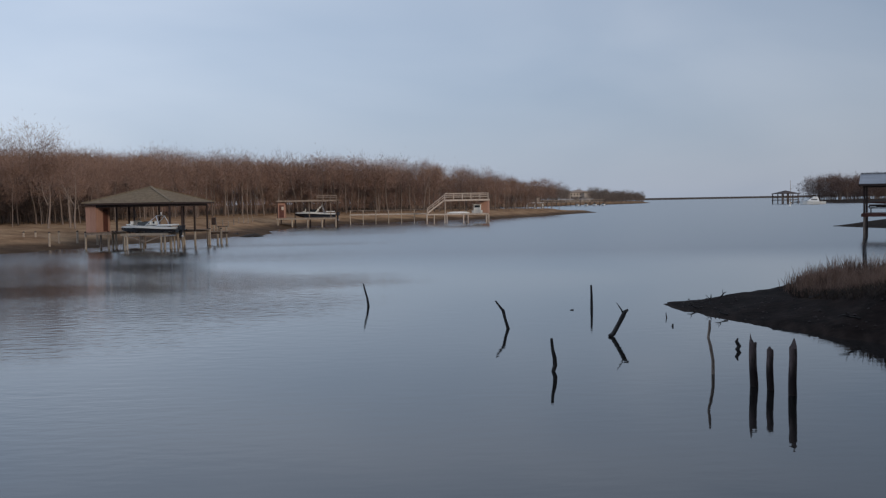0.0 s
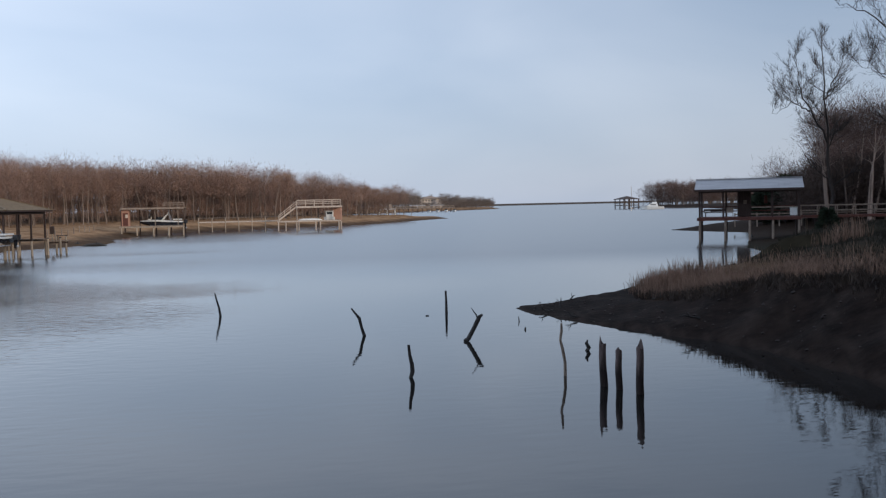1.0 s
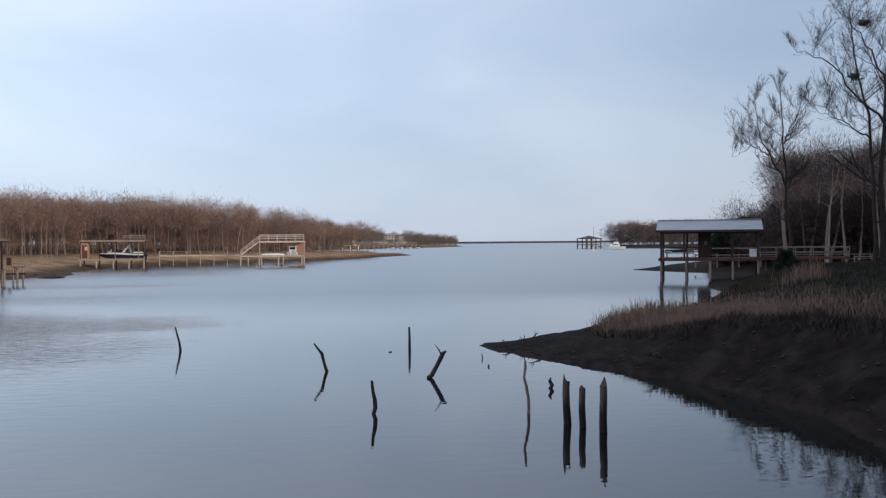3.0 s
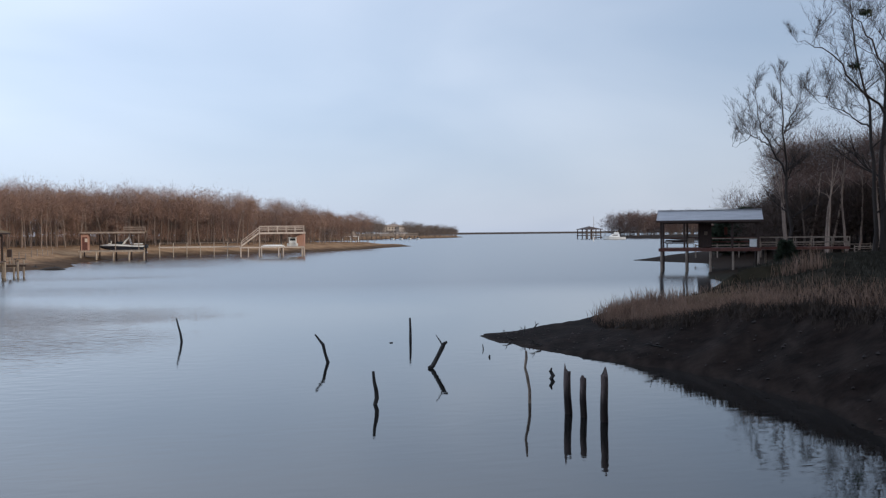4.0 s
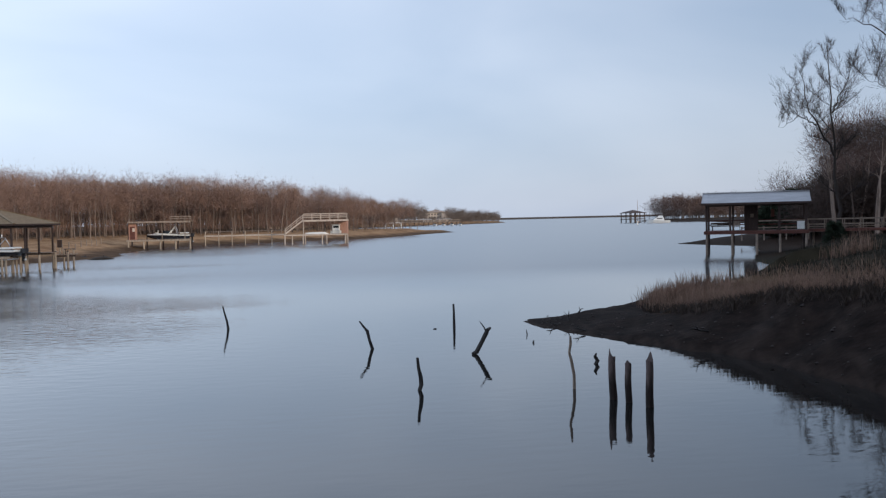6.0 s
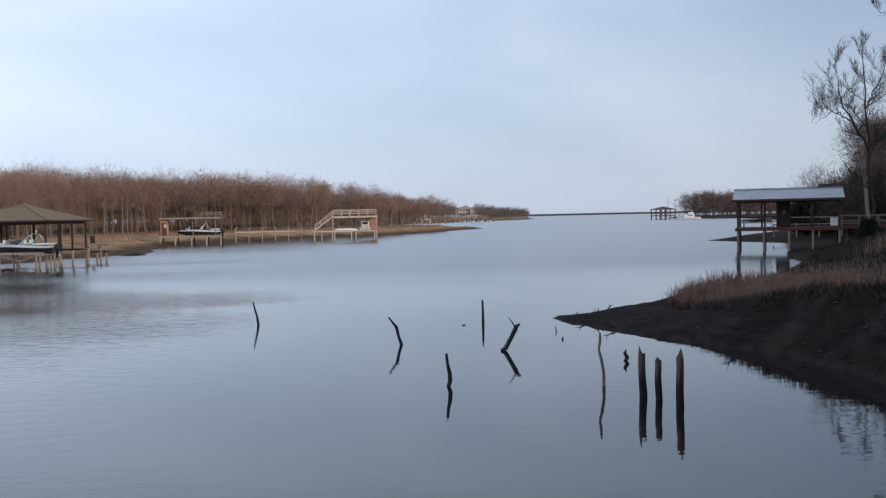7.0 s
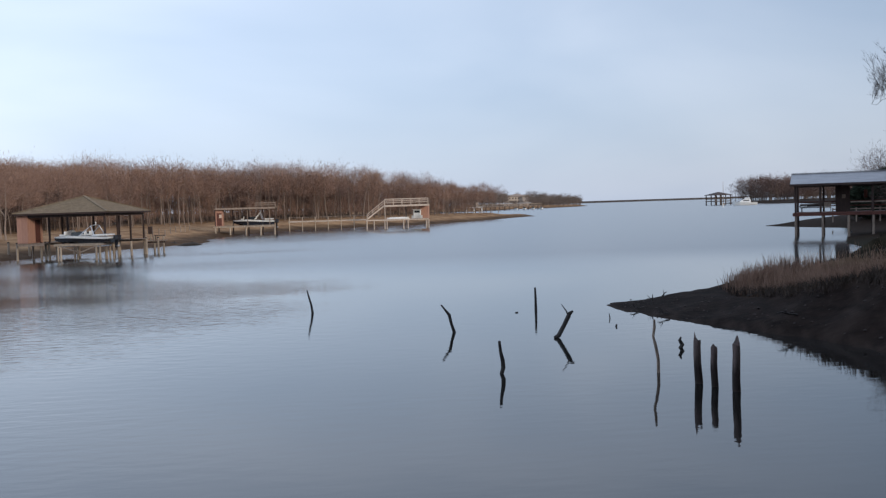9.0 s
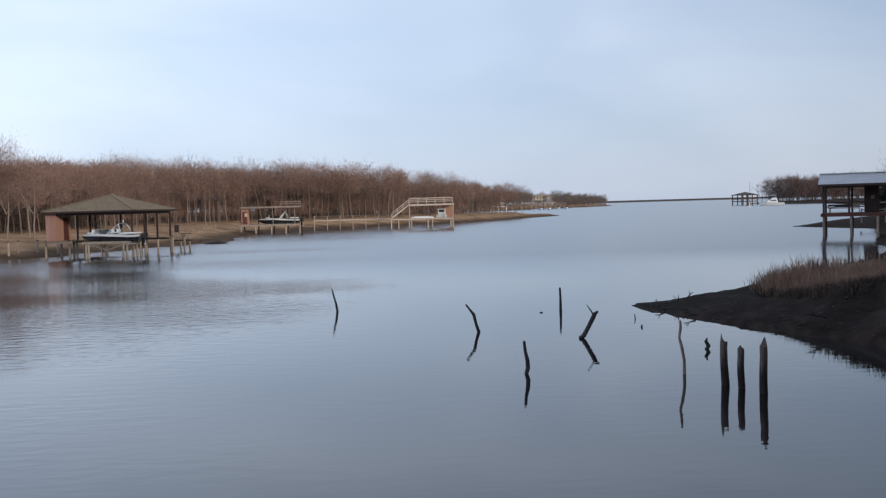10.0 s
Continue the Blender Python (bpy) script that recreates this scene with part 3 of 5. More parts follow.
deep += [(x, y, 6, a, s * 1.75) for x, y, _, a, s in spread_over(13, 420, lambda x, y: wood_edge(y) + 22 < left_inland(x, y) < wood_edge(y) + 46, (-120, 40), (80, 300), 2.2, 6, 0.8, 1.3)]
# undergrowth in the brush colour, which paints the shade at the trunks' feet
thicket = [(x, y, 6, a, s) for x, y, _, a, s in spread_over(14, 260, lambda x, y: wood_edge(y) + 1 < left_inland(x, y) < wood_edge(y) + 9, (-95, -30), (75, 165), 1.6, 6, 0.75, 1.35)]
woods("thicket", belt, thicket, DARK_BARK, BRUSH, "tangled undergrowth at the foot of the woods, coloured dark for the shade there")
woods("woods", belt, deep, BARK, TWIG, "dense bare red-brown winter woods along the shore")
edge_trees = [tree_thing("bare_tree", grow_tree(140 + k, 9.6 + 0.6 * k, 0.4, 0.22, 8, 1000, 0.04, 0.8, r0=0.13, lite=True), pose(0, 0, 0), PALE_BARK, TWIG, "slender bare tree with a pale trunk at the wood's edge", "trees along the wood's edge") for k in range(4)]
edge_spots = scatter(17, 84, lambda x, y: -3.0 < left_inland(x, y) - wood_edge(y) < 2.0, (-75, 40), (85, 290), 2.2)
edge_spots.sort(key=lambda p: abs(p[1] - 190))
for i, (x, y) in enumerate(edge_spots):
    at = pose(x, y, height(x, y), 0, 0, dice.uniform(0, 360))
    if i > 3:
        at = at @ Matrix.Scale(belt_size(y) * dice.uniform(0.85, 1.0), 4)
    if i < 4:
        edge_trees[i].matrix_world = at
    else:
        copy_thing(edge_trees[i % 4], at @ Matrix.Diagonal((dice.uniform(0.75, 1.2), dice.uniform(0.75, 1.2), 1, 1)))
# a taller clump and two white-barked trees beyond the pavilion's left
for i, (x, y, tall) in enumerate(((-56, 123, 10.4), (-52, 125, 10.2), (-60, 126, 10.4), (-49, 126, 9.4))):
    tree_thing("bare_tree", grow_tree(160 + i, tall + 2.0, 0.34, 0.3, 12, 3600, 0.035, 0.7, lite=True), pose(x, y, height(x, y)), BARK, TWIG, "tall spreading bare tree above the woods")
for i, (x, y, tall) in enumerate(((-42.5, 113, 7.5), (-46, 114, 6.5), (-44.2, 116, 7))):
    tree_thing("bare_tree", grow_tree(170 + i, tall, 0.4, 0.26, 8, 700, 0.03, 0.7, r0=0.14, forks=1, lean=0.12, lite=True), pose(x, y, height(x, y)), PALE_BARK, TWIG, "small white-barked bare tree on the grass bank")

# far wooded points
far_kinds = [grow_tree(200 + k, 11 + k, 0.16, 0.32, 4, 420, 0.16, 1.2, r0=0.22, lite=True) for k in range(4)]
far_left = spread_over(23, 760, lambda x, y: 5 < left_inland(x, y) < 55 and x > 10, (10, 215), (330, 1050), 3.6, 4, 0.5, 0.85)
# the strip sinks towards its far end and stays low before the house
far_left = [(x, y, k, a, s * float(np.interp(y, [330, 520, 640, 760, 900, 1050], [1.2, 1.2, 1.25, 1.15, 0.75, 0.4]))) for x, y, k, a, s in far_left]
far_left = [(x, y, k, a, min(s, 0.34) if 0.129 < x / y < 0.149 and y < 785 else s) for x, y, k, a, s in far_left if not (abs(x - 109.5) < 12 and abs(y - 790) < 8)]
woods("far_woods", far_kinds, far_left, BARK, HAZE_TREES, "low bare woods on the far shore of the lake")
point_kinds = [grow_tree(210 + k, 11 + k, 0.2, 0.32, 5, 900, 0.075, 0.75, r0=0.2, lite=True) for k in range(4)]
point_kinds.append(grow_tree(216, 6, 0.02, 0.44, 5, 500, 0.08, 0.7, r0=0.1, lite=True))  # undergrowth
point_kinds.append(grow_tree(217, 12, 0.12, 0.34, 5, 700, 0.13, 1.0, r0=0.22, lite=True))
point = spread_over(24, 150, lambda x, y: 5 < right_inland(x, y) < 45 and y < 345, (84, 220), (190, 345), 4, 4, 0.9, 1.15)
point += [(x, y, 4, a, s) for x, y, _, a, s in spread_over(26, 150, lambda x, y: 3 < right_inland(x, y) < 30 and y < 345, (84, 220), (190, 345), 3, 1, 0.7, 1.3)]
point = [(x, y, k, a, s * float(np.interp(x / y, [0.46, 0.5, 0.56], [1, 0.85, 0.6]))) for x, y, k, a, s in point]
point += [(x, y, 5, a, s) for x, y, _, a, s in spread_over(25, 110, lambda x, y: 5 < right_inland(x, y) < 60, (222, 330), (540, 645), 3.6, 1, 1.0, 1.3)]
point += [(x, y, 4, a, s) for x, y, _, a, s in spread_over(27, 120, lambda x, y: 3 < right_inland(x, y) < 50, (222, 330), (540, 645), 3, 1, 1.0, 1.9)]
woods("far_woods", point_kinds, point, BARK, DARK_TWIG, "bare woods on the far right point of the lake")

# right shore: dark woods behind the boathouse
right_kinds = [grow_tree(300 + k, 12 + k, 0.36, 0.25, 7, 1100, 0.04, 0.9, r0=0.15, lite=True) for k in range(4)]
right_kinds.append(grow_tree(306, 5, 0.02, 0.36, 5, 500, 0.05, 0.8, r0=0.06, lite=True))  # undergrowth
right_deep = spread_over(31, 400, lambda x, y: right_inland(x, y) > 9 and x / y > 0.572 and y > 100 - 0.3 * (x - 55), (55, 175), (60, 190), 2.6, 4, 0.75, 1.15)
right_deep += [(x, y, 4, a, s) for x, y, _, a, s in spread_over(32, 190, lambda x, y: right_inland(x, y) > 12 and x / y > 0.565 and y > 106 - 0.3 * (x - 55), (55, 150), (70, 150), 2.2, 4, 0.7, 1.2)]
woods("woods", right_kinds, right_deep, BARK, DARK_TWIG, "dense bare woods behind the boathouse, coloured dark for lack of sun")
# the same shade-coloured undergrowth fills the trunk zone on the right
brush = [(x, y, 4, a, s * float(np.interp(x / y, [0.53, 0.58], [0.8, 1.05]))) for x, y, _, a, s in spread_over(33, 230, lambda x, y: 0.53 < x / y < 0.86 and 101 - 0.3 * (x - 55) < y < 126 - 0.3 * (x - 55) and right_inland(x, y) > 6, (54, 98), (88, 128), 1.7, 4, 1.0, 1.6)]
woods("thicket", right_kinds, brush, DARK_BARK, BRUSH, "tangled undergrowth below the bare trees, coloured dark for the shade there")
right_edge = [tree_thing("bare_tree", grow_tree(320 + k, 12 + 1.2 * k, 0.58, 0.21, 9, 1500, 0.03, 0.75, r0=0.17, lean=0.12, lite=True), pose(0, 0, 0), SILVER_BARK, DARK_TWIG, "tall bare tree with a crooked pale trunk", "trees behind the boathouse") for k in range(3)]
for i, (x, y) in enumerate(((57, 98), (60.5, 96), (63, 99), (66.5, 95), (68, 97), (71, 94), (64.5, 92), (58.8, 101), (73, 91), (69.5, 89), (75, 93), (72, 97.5), (65.5, 97.5), (62, 94.5), (70.5, 96), (59.5, 94), (67.3, 91.5), (73.5, 95.5), (56, 96), (77, 90), (61.5, 101), (69, 93))):
    at = pose(x, y, height(x, y), 0, 0, dice.uniform(0, 360))
    if i < 3:
        right_edge[i].matrix_world = at
    else:
        copy_thing(right_edge[i % 3], at)
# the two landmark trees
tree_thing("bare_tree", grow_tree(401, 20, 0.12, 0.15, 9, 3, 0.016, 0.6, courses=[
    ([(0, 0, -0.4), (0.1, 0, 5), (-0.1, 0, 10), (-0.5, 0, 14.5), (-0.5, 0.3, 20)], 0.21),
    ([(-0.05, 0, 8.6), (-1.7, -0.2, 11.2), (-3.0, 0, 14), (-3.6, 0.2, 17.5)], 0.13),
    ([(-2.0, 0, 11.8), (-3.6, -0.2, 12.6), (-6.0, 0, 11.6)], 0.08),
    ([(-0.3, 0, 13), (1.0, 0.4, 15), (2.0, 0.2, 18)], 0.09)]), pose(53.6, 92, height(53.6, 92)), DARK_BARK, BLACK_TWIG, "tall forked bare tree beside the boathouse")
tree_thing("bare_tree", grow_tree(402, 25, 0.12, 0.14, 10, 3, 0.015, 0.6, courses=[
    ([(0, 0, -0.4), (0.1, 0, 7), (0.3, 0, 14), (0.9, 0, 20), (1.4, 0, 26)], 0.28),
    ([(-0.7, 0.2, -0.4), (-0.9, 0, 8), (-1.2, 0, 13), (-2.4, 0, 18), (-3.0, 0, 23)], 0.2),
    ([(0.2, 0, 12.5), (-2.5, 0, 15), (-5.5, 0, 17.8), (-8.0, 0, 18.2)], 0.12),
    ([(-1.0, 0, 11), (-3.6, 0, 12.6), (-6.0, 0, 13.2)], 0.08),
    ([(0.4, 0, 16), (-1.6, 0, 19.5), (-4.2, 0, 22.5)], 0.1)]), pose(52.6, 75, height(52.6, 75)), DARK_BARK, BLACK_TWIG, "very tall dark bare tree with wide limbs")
giant = [o for o in bpy.data.objects if o.get("label", "").startswith("very tall dark")][0]
for i, (x, z) in enumerate(((-2.6, 16.3), (-1.6, 20.9))):
    rng = np.random.RandomState(80 + i)
    p = rng.normal((x, 0, z), (0.3, 0.2, 0.15), (260, 3))
    tips = p + rng.normal(0, 0.16, (260, 3))
    side = rng.normal(0, 0.04, (260, 3))
    ball = new("mistletoe", raw_mesh("mistletoe", np.stack([p - side, p + side, tips], 1).reshape(-1, 3), np.arange(780).reshape(-1, 3), [CEDAR]))
    ball.parent = giant
    tagged(ball, "dark green mistletoe clump", kind="stuff")


# evergreens: drooping sprays about a trunk
def cedar(x, y, tall, wide, seed, label):
    rng = np.random.RandomState(seed)
    t = thing("cedar_tree", pose(x, y, height(x, y)), label, "tree")
    part("trunk", tube([(0, 0, -0.3), (0, 0, tall * 0.5), (0, 0, tall * 0.95)], [0.16, 0.1, 0.02], 7), BARK, t)
    n = 2600
    s = rng.uniform(0.06, 1, n)
    a = rng.uniform(0, 6.283, n)
    lobes = 1 + 0.3 * np.sin(a * 3 + s * 9 + seed) + 0.2 * np.sin(a * 5 - s * 14)
    rad = wide * np.sqrt(rng.uniform(0.15, 1, n)) * np.clip(1.15 - s, 0.05, 1) ** 0.6 * lobes * np.clip(s * 5, 0.3, 1)
    p = np.stack([rad * np.cos(a), rad * np.sin(a), s * tall], -1)
    d = np.stack([np.cos(a), np.sin(a), rng.uniform(-0.3, 0.9, n)], -1) + rng.normal(0, 0.4, (n, 3))
    d /= np.linalg.norm(d, axis=1)[:, None]
    side = np.cross(d, rng.normal(0, 1, (n, 3)))
    side /= np.linalg.norm(side, axis=1)[:, None]
    v = np.stack([p - side * 0.14, p + side * 0.14, p + d * 0.55], 1).reshape(-1, 3)
    ob = new("crown", raw_mesh("crown", v, np.arange(n * 3).reshape(-1, 3), [CEDAR]))
    ob.parent = t


for i, (x, y, tall, wide) in enumerate(((57.2, 113, 4.3, 1.9), (58.6, 112.4, 5.2, 1.9), (60.2, 113, 5.6, 2.0), (61.6, 112, 5.0, 2.0))):
    cedar(x, y, tall, wide, 50 + i, "dark green cedar among bare trees")
cedar(46.5, 80, 2.0, 0.6, 61, "low dark evergreen shrub beside the gangway")
tree_thing("bare_tree", grow_tree(330, 7.6, 0.2, 0.36, 12, 1900, 0.03, 0.8, r0=0.14, lite=True), pose(61.5, 117, height(61.5, 117)), BARK, DARK_TWIG, "broad low bare tree above the cedars")
tree_thing("bare_tree", grow_tree(331, 6.8, 0.2, 0.36, 12, 1700, 0.03, 0.8, r0=0.14, lite=True), pose(64.5, 116, height(64.5, 116)), BARK, DARK_TWIG, "broad low bare tree above the cedars")

# unseen woods added behind and beside the viewer: they close and shade the bank
home = [grow_tree(500 + k, 16 + 2 * k, 0.15, 0.24, 6, 420, 0.12, 2.0, r0=0.2, lite=True) for k in range(3)]
home_spots = spread_over(41, 420, lambda x, y: right_inland(x, y) > 4 and (y < -3 or x > 0.84 * y + 6), (-60, 125), (-50, 85), 3.4, 3, 0.9, 1.15)
home_spots += spread_over(42, 60, lambda x, y: right_inland(x, y) > 5 and x > 0.76 * y + 6.5, (15, 46), (-4, 50), 2.3, 3, 0.9, 1.1)
woods("woods", home, home_spots, BARK, DARK_TWIG, "unseen bare woods added on the home bank to block light")


# ---------------------------------------------------------------- reeds and grass
def blades(name, spots, tall, wide, lean, mat, label, seed):
    rng = np.random.RandomState(seed)
    p = np.array(spots)
    n = len(p)
    z = land(p[:, 0], p[:, 1])[0]
    foot = np.stack([p[:, 0], p[:, 1], z - 0.03], -1)
    a = rng.uniform(0, 6.283, n)
    side = np.stack([np.cos(a), np.sin(a), np.zeros(n)], -1) * (wide * rng.uniform(0.6, 1.3, n))[:, None]
    h = tall * rng.uniform(0.45, 1.15, n) * (1 + 0.35 * wobble(p[:, 0], p[:, 1], 2.2, seed))
    bend = rng.normal(0, lean, (n, 2)) * h[:, None]
    tip = foot + np.stack([bend[:, 0], bend[:, 1], h], -1)
    mid = foot + np.stack([bend[:, 0] * 0.35, bend[:, 1] * 0.35, h * 0.6], -1)
    v = np.stack([foot - side, foot + side, mid + side * 0.8, mid - side * 0.8, tip], 1).reshape(-1, 3)
    b = np.arange(n)[:, None] * 5
    f = np.concatenate([b + [0, 1, 2], b + [0, 2, 3], b + [3, 2, 4]])
    return tagged(new(name, raw_mesh(name, v, f, [mat])), label, "grass", kind="stuff")


def front_of(x, y):
    return along(x, y, NEAR_SHORE[:19])


def grass_spots(seed, count, xs, ys, test):
    rng = np.random.RandomState(seed)
    x, y = rng.uniform(*xs, count), rng.uniform(*ys, count)
    keep = test(x, y, rng.uniform(0, 1, count))
    return np.stack([x[keep], y[keep]], -1)


def reed_test(x, y, u):
    f = front_of(x, y) - 3.9 + 0.45 * wobble(x, y, 1.6, 31)
    n = inland(x, y, NEAR_SHORE)
    return (f > 0) & (n > 0.7) & (u < np.interp(f, [0, 0.6, 3, 7, 9], [0.4, 1, 0.8, 0.35, 0.0]) * np.interp(x, [13.8, 17.6], [1, 0.12])) & (u * 1.4 < (x - 0.366 * y + 0.3 * wobble(x, y, 1.1, 37)) / 1.1 + 0.1)


reed_spots = grass_spots(61, 300000, (12, 36), (10, 56), reed_test)
blades("reeds", reed_spots, 0.52, 0.009, 0.3, STRAW, "dry straw-coloured reeds on the bank", 3)
# dark blades paint the shade below the reeds, in a wider strip rightwards
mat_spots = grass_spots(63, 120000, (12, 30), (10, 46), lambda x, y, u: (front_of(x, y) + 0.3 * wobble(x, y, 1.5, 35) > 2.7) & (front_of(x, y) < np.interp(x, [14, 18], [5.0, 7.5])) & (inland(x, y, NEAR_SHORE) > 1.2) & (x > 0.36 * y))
blades("matted_grass", mat_spots, 0.3, 0.013, 0.55, DEAD_GRASS, "matted dead grass along the brink, coloured dark for the shade there", 6)
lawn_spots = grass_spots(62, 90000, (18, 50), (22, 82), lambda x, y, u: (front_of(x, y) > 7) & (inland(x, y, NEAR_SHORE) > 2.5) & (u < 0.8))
blades("grass", lawn_spots, 0.22, 0.014, 0.3, GREEN_BLADE, "rough green grass behind the reeds, darkened for the tree shade", 5)
tuft_spots = np.concatenate([np.random.RandomState(70 + i).normal((x, y), 0.35, (90, 2)) for i, (x, y) in enumerate(((24.0, 40), (24.9, 40.4), (23.2, 39.4)))])
brow_spots = np.concatenate([np.random.RandomState(80 + i).normal((x, y), 0.3, (150, 2)) for i, (x, y) in enumerate(((13.1, 35.5), (13.7, 36.0), (13.2, 34.8), (14.6, 36.4), (15.4, 37.2)))])
blades("reeds", brow_spots, 0.68, 0.01, 0.22, STRAW, "fluffy dry reeds on the brow of the point", 9)
blades("reeds", tuft_spots, 0.95, 0.012, 0.2, STRAW, "tall tufts of dry reeds", 8)


# clods and small stones strewn over the mud
def clods():
    rng = np.random.RandomState(91)
    x, y = rng.uniform(8.2, 19, 9000), rng.uniform(12, 38, 9000)
    keep = (inland(x, y, NEAR_SHORE) > 0.15) & (front_of(x, y) < 3.2)
    x, y = x[keep][:320], y[keep][:320]
    z = land(x, y)[0]
    ball = np.array([(1, 0, 0), (0.3, 0.95, 0), (-0.8, 0.6, 0), (-0.8, -0.6, 0), (0.3, -0.95, 0), (0.1, 0, 0.8), (0, 0, -0.8)])
    tri = np.array([(a, (a + 1) % 5, t) for t in (5, 6) for a in range(5)])
    size = 0.015 + 0.05 * rng.uniform(0, 1, len(x)) ** 3
    v = ball[None] * size[:, None, None] * rng.uniform(0.7, 1.3, (len(x), 7, 3)) + np.stack([x, y, z + size * 0.2], -1)[:, None]
    f = tri[None] + 7 * np.arange(len(x))[:, None, None]
    tagged(new("clods", raw_mesh("clods", v.reshape(-1, 3), f.reshape(-1, 3), [MUD_CLOD])), "dark mud clods and small stones on the bank", "stones", kind="stuff")


clods()


# ---------------------------------------------------------------- old wood in the water
def stake(name, x, y, points, radii, label, mat=DEAD_WOOD, sides=9, jitter=0.12, seed=1, twig=None):
    """points: offsets from the foot at the water, below to tip."""
    t = thing(name, pose(x, y, 0), label, "wooden post" if name == "old_post" else "dead branch", "old wood standing in the water")
    part("shaft", tube(points, radii, sides, jitter=jitter, seed=seed), mat, t)
    if twig:
        part("twig", tube(*twig, 5), mat, t)
    return t


def old_post(x, y, tall, r, lean, notch, seed, label, sharp=0.18):
    """A square-worn timber with a splintered, slanting top and deep cracks down its sides."""
    rng = random.Random(seed)
    t = thing("old_post", pose(x, y, 0, 0, 0, rng.uniform(0, 40)), label, "wooden post", "old wood standing in the water")
    bm = bmesh.new()
    sides, rings = 14, []
    groove = [0.86 if k % 4 == 1 else rng.uniform(0.93, 1.06) for k in range(sides)]
    levels = [-0.9, -0.05, 0.05] + [tall * s for s in (0.2, 0.38, 0.55, 0.68, 0.75)]
    for z in levels:
        ring = []
        for k in range(sides):
            a = 2 * math.pi * k / sides
            square = 1 / max(abs(math.cos(a)), abs(math.sin(a))) ** 0.6
            rr = r * square * groove[k] * (1 + rng.uniform(-0.035, 0.035)) * (1 - 0.12 * max(z, 0) / tall)
            ring.append(bm.verts.new((rr * math.cos(a) + lean * max(z, 0) + 0.012 * math.sin(z * 5 + seed), rr * math.sin(a), z)))
        rings.append(ring)
    top = []
    for k, v in enumerate(rings[-1]):
        a = 2 * math.pi * k / sides
        spike = max(0.0, math.cos(a - notch)) ** 1.5
        z = tall * (1 - sharp + sharp * spike * rng.uniform(0.7, 1.05)) + rng.uniform(-0.025, 0.025)
        pull = 1 - 1.6 * sharp * spike
        top.append(bm.verts.new((lean * z + (v.co.x - lean * z) * pull, v.co.y * pull, z)))
    rings.append(top)
    for a, b in zip(rings, rings[1:]):
        for k in range(sides):
            bm.faces.new((a[k], a[(k + 1) % sides], b[(k + 1) % sides], b[k]))
    mid = bm.verts.new((lean * tall, 0, tall * (0.97 - sharp)))
    for k in range(sides):
        bm.faces.new((top[k], top[(k + 1) % sides], mid))
    part("shaft", bm, WET_WOOD, t)


stake("dead_branch", -2.71, 36.1, [(0.1, 0, -0.8), (0, 0, 0), (-0.04, 0, 0.3), (-0.12, 0, 0.6), (-0.17, 0, 0.84)], [0.052, 0.046, 0.041, 0.033, 0.022], "thin bent dead branch leaning out of the water", seed=2)
stake("dead_branch", 2.0, 29.0, [(0.05, 0, -0.8), (0.01, 0, -0.02), (0, 0, 0.03), (-0.07, 0, 0.26), (-0.13, 0, 0.54), (-0.2, 0, 0.62), (-0.36, 0, 0.84)], [0.056, 0.056, 0.05, 0.044, 0.048, 0.036, 0.022], "bent dead branch standing in the water", seed=3)
stake("dead_branch", 2.53, 21.56, [(0, 0, -0.8), (-0.01, 0, 0), (0.03, 0, 0.13), (0.02, 0, 0.3), (-0.02, 0, 0.5), (-0.04, 0, 0.7), (-0.04, 0, 0.74)], [0.050, 0.049, 0.047, 0.044, 0.036, 0.033, 0.028], "straight dark stake standing in the water", seed=4)
stake("dead_branch", 5.31, 34.28, [(0, 0, -0.8), (0, 0, 0), (0, 0, 0.4), (-0.01, 0, 0.8)], [0.052, 0.050, 0.044, 0.033], "thin upright stake standing in the water", seed=5)
stake("dead_branch", 4.76, 26.94, [(-0.1, 0, 0.015), (-0.03, 0, 0.03), (0.03, 0, 0.06), (0.2, 0, 0.37), (0.31, 0, 0.58), (0.36, 0, 0.68), (0.45, 0, 0.74)], [0.035, 0.06, 0.062, 0.058, 0.066, 0.055, 0.03], "leaning forked dead branch in the water", seed=6, twig=([(0.33, 0, 0.6), (0.26, 0, 0.75), (0.13, 0, 0.94)], [0.028, 0.02, 0.008]))
stake("dead_branch", 5.89, 20.88, [(0.02, 0, -0.8), (0.0, 0, 0), (0.0, 0, 0.3), (-0.05, 0, 0.6), (-0.1, 0, 0.8), (-0.07, 0, 1.0), (-0.07, 0, 1.17)], [0.037, 0.036, 0.033, 0.033, 0.028, 0.030, 0.021], "tall crooked grey dead branch in the water", GREY_WOOD, seed=7)
stake("dead_branch", 7.43, 24.26, [(0, 0, -0.5), (0, 0, 0), (0.05, 0, 0.08), (-0.02, 0, 0.2), (0.02, 0, 0.28)], [0.067, 0.052, 0.056, 0.044, 0.015], "low dark stub just above the water", seed=11)
stake("dead_branch", 6.9, 28.9, [(0, 0, -0.3), (0, 0, 0), (0.01, 0, 0.07)], [0.037, 0.033, 0.022], "tiny dark stub breaking the water", seed=12)
stake("dead_branch", 7.2, 31.0, [(0, 0, -0.3), (0, 0, 0), (-0.02, 0, 0.16)], [0.022, 0.021, 0.011], "tiny thin stub breaking the water", seed=13)
stake("dead_branch", 4.5, 33.6, [(-0.06, 0, -0.03), (0, 0, 0.005), (0.08, 0, 0.02)], [0.022, 0.026, 0.015], "bit of driftwood lying on the water", seed=14)
